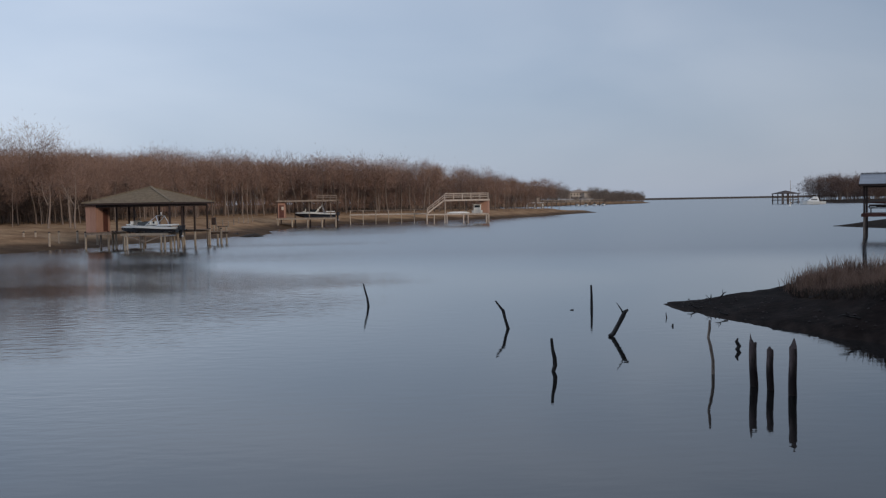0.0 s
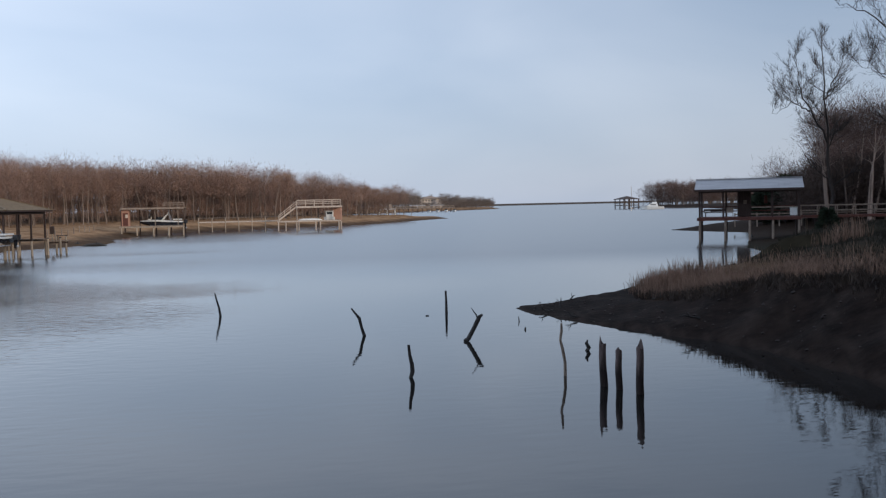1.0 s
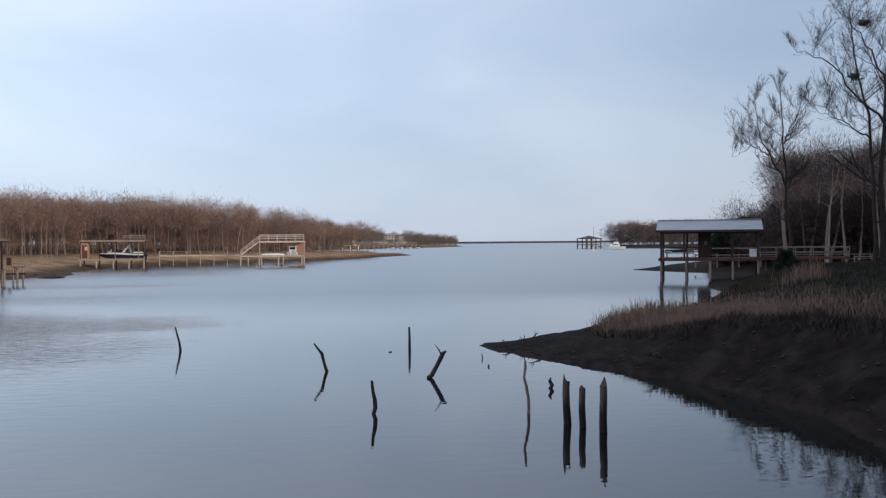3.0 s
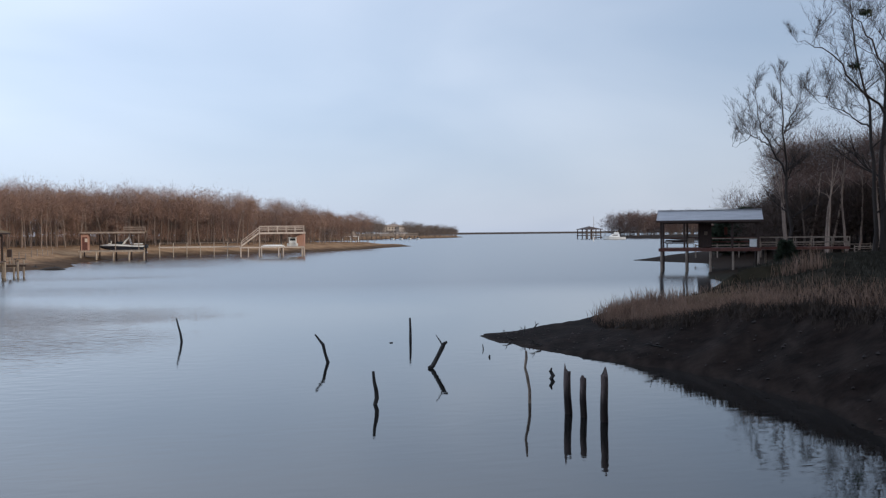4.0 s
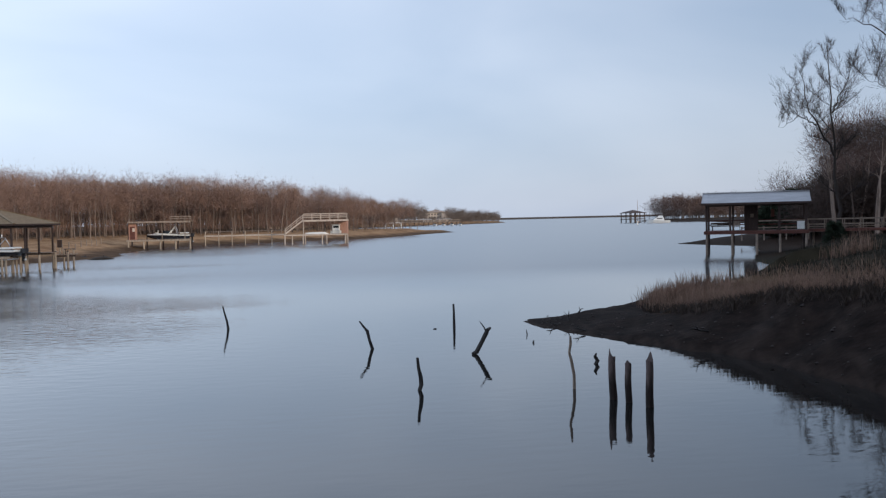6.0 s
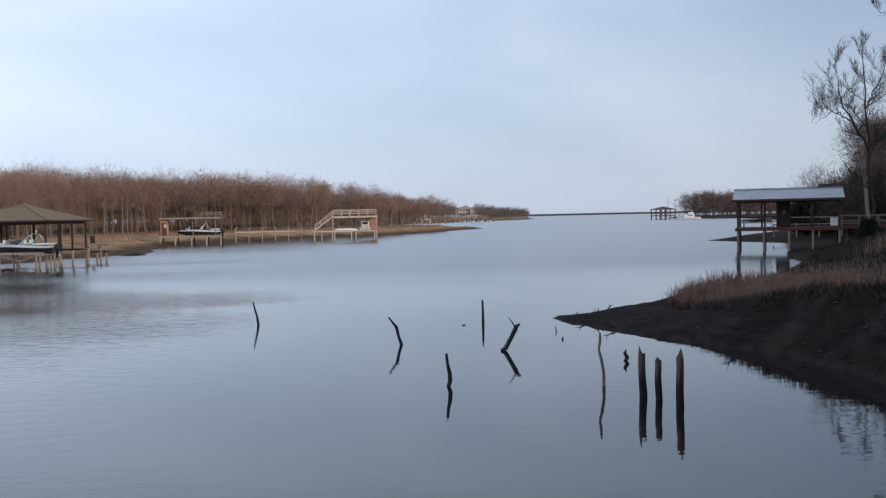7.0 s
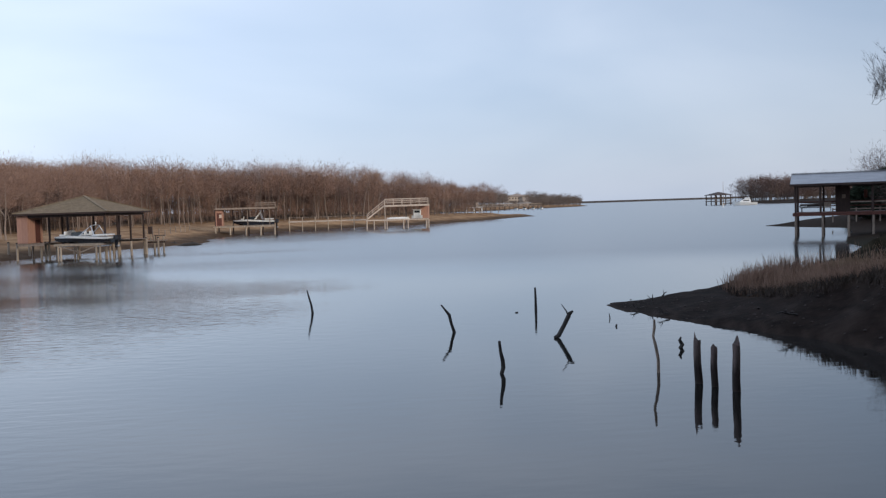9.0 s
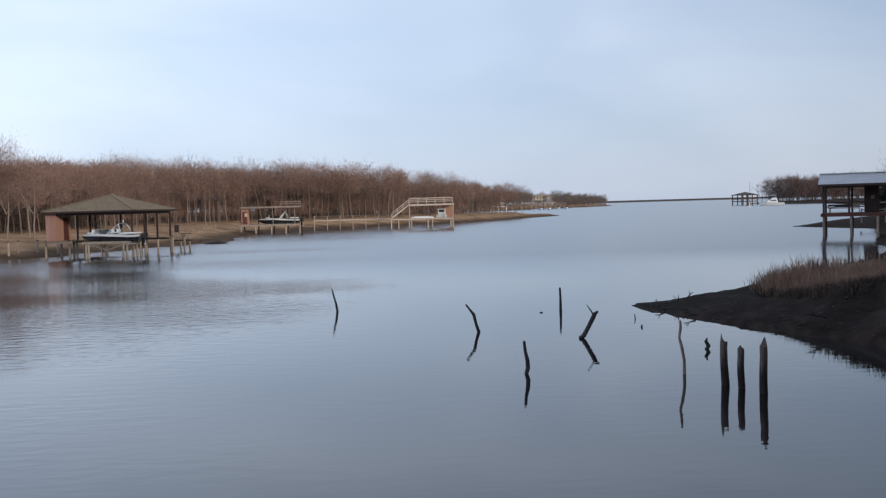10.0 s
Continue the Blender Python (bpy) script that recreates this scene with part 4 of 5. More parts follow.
old_post(6.31, 19.45, 1.14, 0.078, -0.012, 2.6, 8, "broken weathered square-worn timber post in the water", 0.22)
old_post(6.51, 19.04, 0.86, 0.068, -0.005, 1.0, 9, "short rotten timber post with a blunt top", 0.07)
old_post(6.75, 18.47, 1.1, 0.074, -0.01, 0.3, 10, "split weathered timber post with a splintered top", 0.16)

# driftwood on the muddy point
for x, y, a, size, tilt, label in ((9.3, 33.6, 25, 0.35, 70, "thin dead twig standing in the mud"), (10.1, 35.2, -10, 0.3, 35, "short bent twig standing in the mud"), (8.75, 33.0, 160, 0.38, 8, "dark driftwood stick lying at the water's edge"), (9.1, 30.8, 175, 0.42, 5, "dark driftwood branch lying at the water's edge"), (11.9, 31.4, 30, 0.9, 4, "pale driftwood branch lying on the mud"), (11.5, 26.6, 200, 0.8, 6, "half-buried driftwood branch on the mud")):
    t = thing("driftwood", pose(x, y, max(height(x, y), 0) + 0.02, 0, -tilt, a), label, "driftwood", "driftwood on the point")
    part("stem", tube([(0, 0, 0), (size * 0.4, 0.03, 0.02), (size * 0.7, -0.02, 0.06), (size, 0.05, 0.03)], [0.03, 0.026, 0.02, 0.008], 6, jitter=0.15, seed=int(x * 10)), DEAD_WOOD, t)
    part("twig", tube([(size * 0.5, 0, 0.03), (size * 0.65, 0.1, 0.1), (size * 0.8, 0.14, 0.17)], [0.014, 0.011, 0.005], 5), DEAD_WOOD, t)
for x, y, size, a in ((-23.4, 119.6, 3.0, 8), (-26.2, 123.0, 1.6, -5)):
    t = thing("drift_log", pose(x, y, 0.02, 0, 0, a), "dark waterlogged log lying off the shore", "log", "logs off the left shore")
    part("stem", tube([(-size / 2, 0, -0.1), (-size * 0.2, 0, 0.12), (size * 0.2, 0.1, 0.16), (size / 2, 0, -0.05)], [0.1, 0.17, 0.2, 0.09], 8, jitter=0.15, seed=3), DEAD_WOOD, t)
    part("stub", tube([(0.2, 0, 0.15), (0.35, 0, 0.4), (0.3, 0, 0.55)], [0.07, 0.05, 0.02], 6), DEAD_WOOD, t)


# ---------------------------------------------------------------- building pieces
def pile(parent, x, y, top, r=0.11, mat=PALE_WOOD, foot=-0.7, cap=None, name="stilt"):
    ob = part(name, tube([(x, y, foot), (x, y, top * 0.5), (x + 0.01, y, top)], [r * 1.05, r, r * 0.95], 10, jitter=0.04, seed=int(x * 31 + y * 7) % 997), mat, parent)
    if cap:
        part("cap", tube([(x, y, top), (x, y, top + 0.07), (x, y, top + 0.12)], [r * 1.15, r * 1.15, r * 0.3], 10), cap, ob)
    return ob


def post(parent, x, y, z0, z1, w=0.16, mat=DARK_WOOD, name="post"):
    return part(name, boxed((x, y, (z0 + z1) / 2), (w, w, z1 - z0), 0.012), mat, parent)


def bar(parent, name, p, q, w, h, mat, label=""):
    return part(name, beam(p, q, w, h, bevel=min(w, h) * 0.08), mat, parent, label)


def planks(parent, x0, x1, y0, y1, z, wide, mat, thick=0.05, along_x=False):
    """Deck boards with gaps, each one a board of its own on a shared mesh."""
    length = (x1 - x0) if along_x else (y1 - y0)
    span = (y1 - y0) if along_x else (x1 - x0)
    n = max(1, int(span / wide))
    step = span / n
    size = (length, step - 0.012, thick) if along_x else (step - 0.012, length, thick)
    first = None
    for k in range(n):
        c = ((x0 + x1) / 2, y0 + step * (k + 0.5), z) if along_x else (x0 + step * (k + 0.5), (y0 + y1) / 2, z)
        if first is None:
            first = part("board", boxed((0, 0, 0), size, 0.006), mat, parent)
            first.location = c
        else:
            again(first, c)


def railing(parent, p, q, tall, posts, rails, mat, w=0.09):
    p, q = Vector(p), Vector(q)
    for k in range(posts):
        a = p.lerp(q, k / (posts - 1))
        part("rail_post", beam(a, a + Vector((0, 0, tall)), w, w, bevel=0.008), mat, parent)
    for s in rails:
        bar(parent, "rail", p + Vector((0, 0, tall * s)), q + Vector((0, 0, tall * s)), 0.05, 0.11, mat)


def loft(sections):
    """Skin over sections of equal count, closed at both ends."""
    bm = bmesh.new()
    rows = [[bm.verts.new(p) for p in s] for s in sections]
    for a, b in zip(rows, rows[1:]):
        for k in range(len(a) - 1):
            bm.faces.new((a[k], b[k], b[k + 1], a[k + 1]))
    bm.faces.new(rows[0])
    bm.faces.new(rows[-1][::-1])
    bmesh.ops.remove_doubles(bm, verts=bm.verts, dist=0.001)
    bmesh.ops.recalc_face_normals(bm, faces=bm.faces)
    return bm


def ski_boat(m, label, length=6.6, stripe=BLACK_GEL, outboard=True, frame_mat=BLACK_GEL):
    """A tow boat with the bow at -x: hull, dark upper band, screen, tower, seats, motor."""
    t = thing("motorboat", m, label, "boat")
    h = length / 2
    hull, band = [], []
    for s in np.linspace(0, 1, 13):
        x = -h + length * s
        half = 1.15 * min(1, (s * 2.6) ** 0.62) * (1 - 0.06 * s) + 0.02
        keel = 0.05 + 0.42 * max(0, 1 - s / 0.28) ** 2
        sheer = 0.74 + 0.27 * math.exp(-((s - 0.32) / 0.34) ** 2) - 0.03 * s
        chine = keel + 0.2 + 0.05 * (1 - s)
        step = chine + (sheer - chine) * 0.68
        hull.append([(x, -half * 0.97, step), (x, -half * 0.86, chine), (x, 0, keel), (x, half * 0.86, chine), (x, half * 0.97, step)])
        band.append([(x, -half * 0.975, step - 0.02), (x, -half, sheer), (x, -half * 0.8, sheer + 0.05), (x, half * 0.8, sheer + 0.05), (x, half, sheer), (x, half * 0.975, step - 0.02)])
    # black paint; on the lifted boat it also stands for the hull's shade
    part("hull", loft(hull), stripe, t, "dark lower hull, black paint and painted-in shade")
    part("topside", loft(band), WHITE_GEL, t, "glossy white upper band of the hull")
    bow = []
    for s in np.linspace(0.02, 0.42, 5):
        x = -h + length * s
        half = 1.0 * min(1, (s * 2.6) ** 0.62)
        bow.append([(x, -half, 0.8 + 0.35 * s), (x, -half * 0.8, 0.86 + 0.4 * s), (x, half * 0.8, 0.86 + 0.4 * s), (x, half, 0.8 + 0.35 * s)])
    part("foredeck", loft(bow), stripe, t)
    part("swim_platform", boxed((h + 0.28, 0, 0.42), (0.6, 1.9, 0.08), 0.02), BLACK_GEL, t)
    screen = bmesh.new()
    for a, b in (((-0.75, -0.95), (-1.15, -0.45)), ((-1.15, -0.45), (-1.15, 0.45)), ((-1.15, 0.45), (-0.75, 0.95)), ((-0.75, -0.95), (0.15, -1.0)), ((-0.75, 0.95), (0.15, 1.0))):
        v = [screen.verts.new((x + dx, y, z)) for (x, y), z, dx in ((a, 0.95, 0), (b, 0.95, 0), (b, 1.42, 0.3), (a, 1.42, 0.3))]
        screen.faces.new(v)
    bmesh.ops.remove_doubles(screen, verts=screen.verts, dist=0.001)
    bmesh.ops.solidify(screen, geom=screen.faces[:], thickness=0.02)
    part("windscreen", screen, DARK_GLASS, t)
    tower = part("tower", tube([(0.1, -1.05, 0.95), (0.75, -1.0, 1.7), (1.15, -0.8, 2.2), (1.2, 0, 2.28), (1.15, 0.8, 2.2), (0.75, 1.0, 1.7), (0.1, 1.05, 0.95)], [0.05] * 7, 8), frame_mat, t, "arched tow tower")
    part("brace", tube([(1.5, -1.05, 0.95), (1.3, -0.95, 1.6), (1.1, -0.82, 2.15)], [0.045] * 3, 8), STEEL, tower)
    part("brace", tube([(1.5, 1.05, 0.95), (1.3, 0.95, 1.6), (1.1, 0.82, 2.15)], [0.045] * 3, 8), STEEL, tower)
    part("tow_light", tube([(1.2, 0, 2.28), (1.2, 0, 2.6), (1.2, 0, 2.66)], [0.03, 0.05, 0.03], 8), WHITE_PLASTIC, tower)
    for x, y in ((-1.9, 0.0), (0.2, -0.5), (0.2, 0.5)):
        seat = part("seat", boxed((x, y, 1.12), (0.5, 0.5, 0.14), 0.04), WHITE_PLASTIC, t)
        part("backrest", boxed((x + 0.24, y, 1.35), (0.1, 0.5, 0.4), 0.04), WHITE_PLASTIC, seat)
    part("sun_pad", boxed((h - 0.85, 0, 1.02), (1.4, 1.7, 0.18), 0.05), WHITE_PLASTIC, t, "white vinyl sun pad")
    if outboard:
        motor = part("motor", loft([[(h + 0.1 + dx, -w, 0.35), (h + 0.15 + dx, -w, 0.95), (h + 0.15 + dx, w, 0.95), (h + 0.1 + dx, w, 0.35)] for dx, w in ((0, 0.14), (0.12, 0.2), (0.45, 0.2), (0.62, 0.1))]), BLACK_GEL, t, "black outboard motor")
        part("leg", loft([[(h + 0.2, -0.06, z), (h + 0.2, 0.06, z), (h + 0.2 + w, 0.06, z), (h + 0.2 + w, -0.06, z)] for z, w in ((0.45, 0.32), (0.0, 0.28), (-0.45, 0.2), (-0.6, 0.12))]), BLACK_GEL, motor)
        part("propeller", tube([(h + 0.35, 0, -0.4), (h + 0.5, 0, -0.4), (h + 0.6, 0, -0.4)], [0.06, 0.16, 0.04], 8), STEEL, motor)
    return t


# ---------------------------------------------------------------- boat pavilion on the left shore
def hip_roof(half_x, half_y, eave, top, thick):
    bm = bmesh.new()
    apex = bm.verts.new((0, 0, top))
    up = [bm.verts.new((sx * half_x, sy * half_y, eave)) for sx, sy in ((-1, -1), (1, -1), (1, 1), (-1, 1))]
    low = [bm.verts.new((v.co.x * 0.98, v.co.y * 0.98, eave - thick)) for v in up]
    inner = bm.verts.new((0, 0, top - thick * 1.6))
    for k in range(4):
        bm.faces.new((up[k], up[(k + 1) % 4], apex))
        bm.faces.new((low[k], low[(k + 1) % 4], up[(k + 1) % 4], up[k]))
        bm.faces.new((low[(k + 1) % 4], low[k], inner))
    return bm


PAVILION = pose(-28.0, 94, 0, 0, 0, -9.7)
pavilion = thing("boat_pavilion", PAVILION, "open boat pavilion with a brown shingled hip roof on dark posts", "boathouse")
roof = part("roof", hip_roof(4.5, 4.85, 4.28, 5.8, 0.1), SHINGLE, pavilion, "brown asphalt-shingle hip roof")
for sx, sy in ((-1, -1), (1, -1), (1, 1), (-1, 1)):
    part("hip_cap", beam((sx * 4.48, sy * 4.83, 4.31), (0, 0, 5.83), 0.26, 0.05), SHINGLE, roof)
# shingle courses: low butt edges up each slope
for side in range(4):
    turn = Matrix.Rotation(side * math.pi / 2, 4, "Z")
    for k in range(1, 17):
        s = k / 17
        across, out = ((4.5, 4.85) if side % 2 == 0 else (4.85, 4.5))
        across, out, z = across * (1 - s), out * (1 - s), 4.28 + 1.52 * s
        part("shingle_course", beam(turn @ Vector((-across, -out, z + 0.006)), turn @ Vector((across, -out, z + 0.006)), 0.05, 0.022), SHINGLE, roof)
for p, q in (((-4.45, -4.8), (4.45, -4.8)), ((4.45, -4.8), (4.45, 4.8)), ((4.45, 4.8), (-4.45, 4.8)), ((-4.45, 4.8), (-4.45, -4.8))):
    bar(pavilion, "fascia", (*p, 4.18), (*q, 4.18), 0.06, 0.14, DARK_WOOD)
for p, q in (((-3.9, -4.2), (3.9, -4.2)), ((3.9, -4.2), (3.9, 4.2)), ((3.9, 4.2), (-3.9, 4.2)), ((-3.9, 4.2), (-3.9, -4.2))):
    bar(pavilion, "lintel", (*p, 3.99), (*q, 3.99), 0.14, 0.22, DARK_WOOD)
for x, y in ((-1.75, -1.0), (3.9, -4.2), (3.9, -1.6), (3.9, 1.2), (3.9, 4.2), (1.4, 4.2), (-1.2, 4.2), (-3.9, 4.2), (-3.9, 0.6)):
    post(pavilion, x, y, 1.3, 3.9, 0.15)
for x, y in ((3.9, -4.2), (3.9, -1.6), (3.9, 1.2), (3.9, 4.2), (1.4, 4.2)):
    pile(pavilion, x, y, 1.4, 0.1, PALE_WOOD)
hut = part("closet", boxed((-3.85, -3.0, 2.83), (1.0, 2.6, 2.5)), HUT_WALL, pavilion, "red-brown boarded storage closet")
for k in range(7):
    part("siding_board", boxed((-4.28 + 0.143 * k, -4.312, 2.83), (0.128, 0.024, 2.48)), HUT_WALL, hut)
for k in range(18):
    part("siding_board", boxed((-3.338, -4.22 + 0.143 * k, 2.83), (0.024, 0.128, 2.48)), HUT_WALL, hut)
part("door", boxed((-3.31, -2.6, 2.66), (0.04, 0.85, 2.05), 0.01), RED_WOOD, hut, "dark red closet door")
planks(pavilion, -4.4, -1.9, -4.3, 4.3, 1.54, 0.2, GREY_WOOD)
planks(pavilion, -1.9, 4.4, 2.6, 4.3, 1.54, 0.2, GREY_WOOD)
for y in (-4.2, -1.4, 1.4, 4.2):
    bar(pavilion, "joist", (-4.4, y, 1.42), (-1.9, y, 1.42), 0.08, 0.18, GREY_WOOD)
bar(pavilion, "joist", (-1.9, 3.4, 1.42), (4.4, 3.4, 1.42), 0.08, 0.18, GREY_WOOD)
for x, y in ((-4.2, -2), (-4.2, 2.4), (-2.1, -1.5), (-2.1, 2.8), (1.2, 3.4)):
    pile(pavilion, x, y, 1.35, 0.1, GREY_WOOD)

LIFT = pose(-26.5, 88.6, 0, 0, 0, -9.7)
lift = thing("boat_lift", LIFT, "timber and steel boat lift on pale piles", "boat lift")
for x, y in ((-1.75, -1.5), (-1.5, -1.5), (1.75, -1.5), (2.1, -1.5), (-1.75, 1.5), (-1.45, 1.5), (0.6, 1.5), (1.3, 1.5), (1.6, 1.5), (1.95, 1.5)):
    pile(lift, x, y, 1.32, 0.085, PALE_WOOD)
for y in (-1.5, 1.5):
    bar(lift, "beam", (-2.1, y, 1.4), (2.4, y, 1.4), 0.14, 0.2, PALE_WOOD)
bar(lift, "brace", (-1.5, -1.5, 1.25), (0.3, -1.5, 0.75), 0.06, 0.1, GREY_WOOD)
bar(lift, "brace", (1.7, -1.5, 1.25), (0.3, -1.5, 0.75), 0.06, 0.1, GREY_WOOD)
for y in (-0.55, 0.55):
    bar(lift, "bunk", (-2.2, y, 1.36), (2.2, y, 1.36), 0.14, 0.13, GREY_WOOD)
for x in (-1.8, 1.8):
    bar(lift, "cradle", (x, -1.4, 1.24), (x, 1.4, 1.24), 0.12, 0.12, STEEL)
    for y in (-1.4, 1.4):
        bar(lift, "cable", (x, y, 1.2), (x, y, 1.5), 0.02, 0.02, STEEL)
ski_boat(LIFT @ pose(-0.1, 0, 1.46) @ Matrix.Diagonal((1, 1, 0.72, 1)), "white and black tow boat with an aluminium tower on a lift", 5.4, frame_mat=STEEL)
# a white water scooter stowed behind the boat
scooter = thing("water_scooter", PAVILION @ pose(-1.4, 0.8, 1.57), "white water scooter on a cradle in the pavilion", "water scooter")
part("hull", loft([[(x, -w, 0.62), (x, -w * 0.7, 0.25), (x, 0, 0.14), (x, w * 0.7, 0.25), (x, w, 0.62)] for x, w in ((-1.4, 0.08), (-0.9, 0.42), (0, 0.55), (1.3, 0.5))]), WHITE_GEL, scooter)
part("hood", loft([[(x, -w, 0.6), (x, -w * 0.6, z), (x, w * 0.6, z), (x, w, 0.6)] for x, w, z in ((-1.3, 0.08, 0.66), (-0.8, 0.36, 0.9), (-0.3, 0.36, 1.05), (0.0, 0.25, 0.85))]), WHITE_GEL, scooter)
part("saddle", loft([[(x, -w, 0.6), (x, -w * 0.7, z), (x, w * 0.7, z), (x, w, 0.6)] for x, w, z in ((-0.1, 0.2, 0.82), (0.5, 0.22, 0.9), (1.1, 0.2, 0.84))]), BLACK_GEL, scooter)
part("handlebar", tube([(-0.25, -0.4, 1.12), (-0.35, 0, 1.16), (-0.25, 0.4, 1.12)], [0.03] * 3, 6), BLACK_GEL, scooter)
for x in (-0.6, 0.6):
    part("cradle", boxed((x, 0, 0.1), (0.12, 1.0, 0.24), 0.01), GREY_WOOD, scooter)

# the row of bare piles leading along the bank
for x, y in ((-37.23, 92.4), (-37.1, 94.4), (-41.2, 96.0), (-40.2, 96.4), (-35.8, 95.7), (-33.35, 91.2), (-34.8, 98.4), (-31.1, 90.9), (-31.0, 91.8), (-30.6, 91.5), (-23.1, 96.9), (-22.1, 97.5)):
    t = thing("dock_pile", pose(x, y, 0), "bare pale timber pile with a dark cap standing at the shore", "wooden post", "bare piles along the left shore")
    pile(t, 0, 0, 1.55, 0.1, PALE_WOOD, -0.8, DARK_WOOD, "shaft")
landing = thing("landing", pose(-22.3, 99.5, 0), "small dark landing with a bench beside the pavilion", "dock")
planks(landing, -1.5, 0.6, -0.6, 0.6, 1.25, 0.2, GREY_WOOD)
for x in (-1.3, -0.5, 0.4):
    pile(landing, x, -0.5, 1.7, 0.09, PALE_WOOD)
bar(landing, "beam", (-1.5, -0.55, 1.1), (0.6, -0.55, 1.1), 0.1, 0.16, DARK_WOOD)
bar(landing, "bench", (-0.6, 0.1, 1.75), (0.4, 0.1, 1.75), 0.35, 0.08, DARK_WOOD)
for x in (-0.5, 0.3):
    post(landing, x, 0.1, 1.25, 1.72, 0.08)
part("pump_box", boxed((-1.0, 0.1, 2.3), (0.4, 0.35, 0.75), 0.03), DARK_WOOD, landing, "dark pump box on a post")
post(landing, -1.0, 0.1, 1.2, 1.9, 0.12, PALE_WOOD)

# short fence posts across the dry grass
for k in range(9):
    x, y = -30.5 - 0.2 * k, 128 + 4.6 * k
    t = thing("fence_post", pose(x, y, height(x, y)), "short weathered post in the dry grass", "wooden post", "posts across the dry grass")
    pile(t, 0, 0, 0.95, 0.08, GREY_WOOD, -0.4, None, "shaft")

# ---------------------------------------------------------------- flat-roofed dock
DOCK = pose(-22.8, 166, 0, 0, 0, 2)
dock = thing("covered_dock", DOCK, "flat-roofed timber boat dock with a red-brown closet", "dock")
planks(dock, -5.2, 5.0, -2.4, -1.4, 1.62, 0.2, GREY_WOOD)
planks(dock, -5.2, -3.0, -1.4, 2.4, 1.62, 0.2, GREY_WOOD)
bar(dock, "beam", (-5.2, -2.42, 1.47), (5.0, -2.42, 1.42), 0.1, 0.24, PALE_WOOD)
bar(dock, "beam", (-5.2, 2.3, 1.47), (5.0, 2.3, 1.47), 0.1, 0.22, GREY_WOOD)
for x in (-4.9, -2.5, 0.1, 2.5, 4.8):
    pile(dock, x, -2.3, 1.4, 0.14, PALE_WOOD)
    pile(dock, x, 2.2, 1.4, 0.12, DARK_WOOD)
    post(dock, x, 2.2, 1.4, 4.4, 0.14)
for x in (-4.9, 0.4, 4.0):
    post(dock, x, -2.2, 1.6, 4.4, 0.13, GREY_WOOD if x > 0 else DARK_WOOD)
part("roof", boxed((0, 0, 4.52), (9.9, 5.4, 0.14), 0.02), SHINGLE, dock, "flat brown roof")
bar(dock, "fascia", (-4.95, -2.72, 4.46), (4.95, -2.72, 4.42), 0.06, 0.26, GREY_WOOD)
railing(dock, (1.4, 1.2, 4.6), (4.8, 1.2, 4.6), 0.75, 4, (0.5, 0.95), GREY_WOOD, 0.07)
shed = part("closet", boxed((-4.35, -1.2, 2.98), (1.3, 1.7, 2.7), 0.02), HUT_WALL, dock, "red-brown closet")
part("door", boxed((-4.25, -2.07, 2.75), (0.8, 0.05, 2.1), 0.01), RED_WOOD, shed)
part("notice", boxed((-4.05, -2.11, 3.25), (0.4, 0.03, 0.55), 0.01), CREAM, shed, "pale orange notice board")
ski_boat(DOCK @ pose(1.2, 0.1, 1.55), "white and black tow boat under a flat dock roof", 6.8, BLACK_GEL, True, WHITE_GEL)
for x in (-0.6, 2.6):
    bar(dock, "lift_beam", (x, -1.5, 1.45), (x, 2.2, 1.45), 0.12, 0.16, STEEL)

# ---------------------------------------------------------------- long walkway
walkway = thing("walkway", pose(-17.2, 181, 0, 0, 0, -3), "long narrow timber walkway on piles along the shore", "walkway")
planks(walkway, 0, 14.6, -0.6, 0.6, 1.86, 0.24, BLEACHED)
for y in (-0.55, 0.55):
    bar(walkway, "stringer", (0, y, 1.75), (14.6, y, 1.75), 0.08, 0.2, BLEACHED)
for k in range(7):
    pile(walkway, 0.2 + 2.37 * k, -0.62, 2.6, 0.075, PALE_WOOD)
bar(walkway, "hand_rail", (0, -0.62, 2.55), (14.6, -0.62, 2.55), 0.06, 0.07, GREY_WOOD)

# ---------------------------------------------------------------- two-level dock
PLATFORM = pose(4.4, 178.5, 0)
platform = thing("two_level_dock", PLATFORM, "two-level timber dock with a railed sun deck and outside stairs", "dock")
planks(platform, -4.0, 4.1, -2.4, 2.4, 4.26, 0.2, BLEACHED)
bar(platform, "rim_beam", (-4.0, -2.43, 4.13), (4.1, -2.43, 4.13), 0.08, 0.3, BLEACHED)
bar(platform, "rim_beam", (4.12, -2.4, 4.13), (4.12, 2.4, 4.13), 0.08, 0.3, BLEACHED)
bar(platform, "rim_beam", (-4.02, -2.4, 4.13), (-4.02, 2.4, 4.13), 0.08, 0.3, BLEACHED)
for y in (-1.2, 0, 1.2, 2.35):
    bar(platform, "joist", (-4.0, y, 4.1), (4.1, y, 4.1), 0.07, 0.24, GREY_WOOD)
railing(platform, (-3.9, -2.3, 4.29), (4.0, -2.3, 4.29), 1.1, 6, (0.4, 0.7, 0.98), BLEACHED)
railing(platform, (-3.9, 2.3, 4.29), (4.0, 2.3, 4.29), 1.1, 6, (0.4, 0.7, 0.98), BLEACHED)
railing(platform, (4.0, -2.3, 4.29), (4.0, 2.3, 4.29), 1.1, 4, (0.4, 0.7, 0.98), BLEACHED)
stairs = part("stringer", beam((-7.1, -2.2, 1.9), (-4.0, -2.2, 4.2), 0.06, 0.26), BLEACHED, platform)
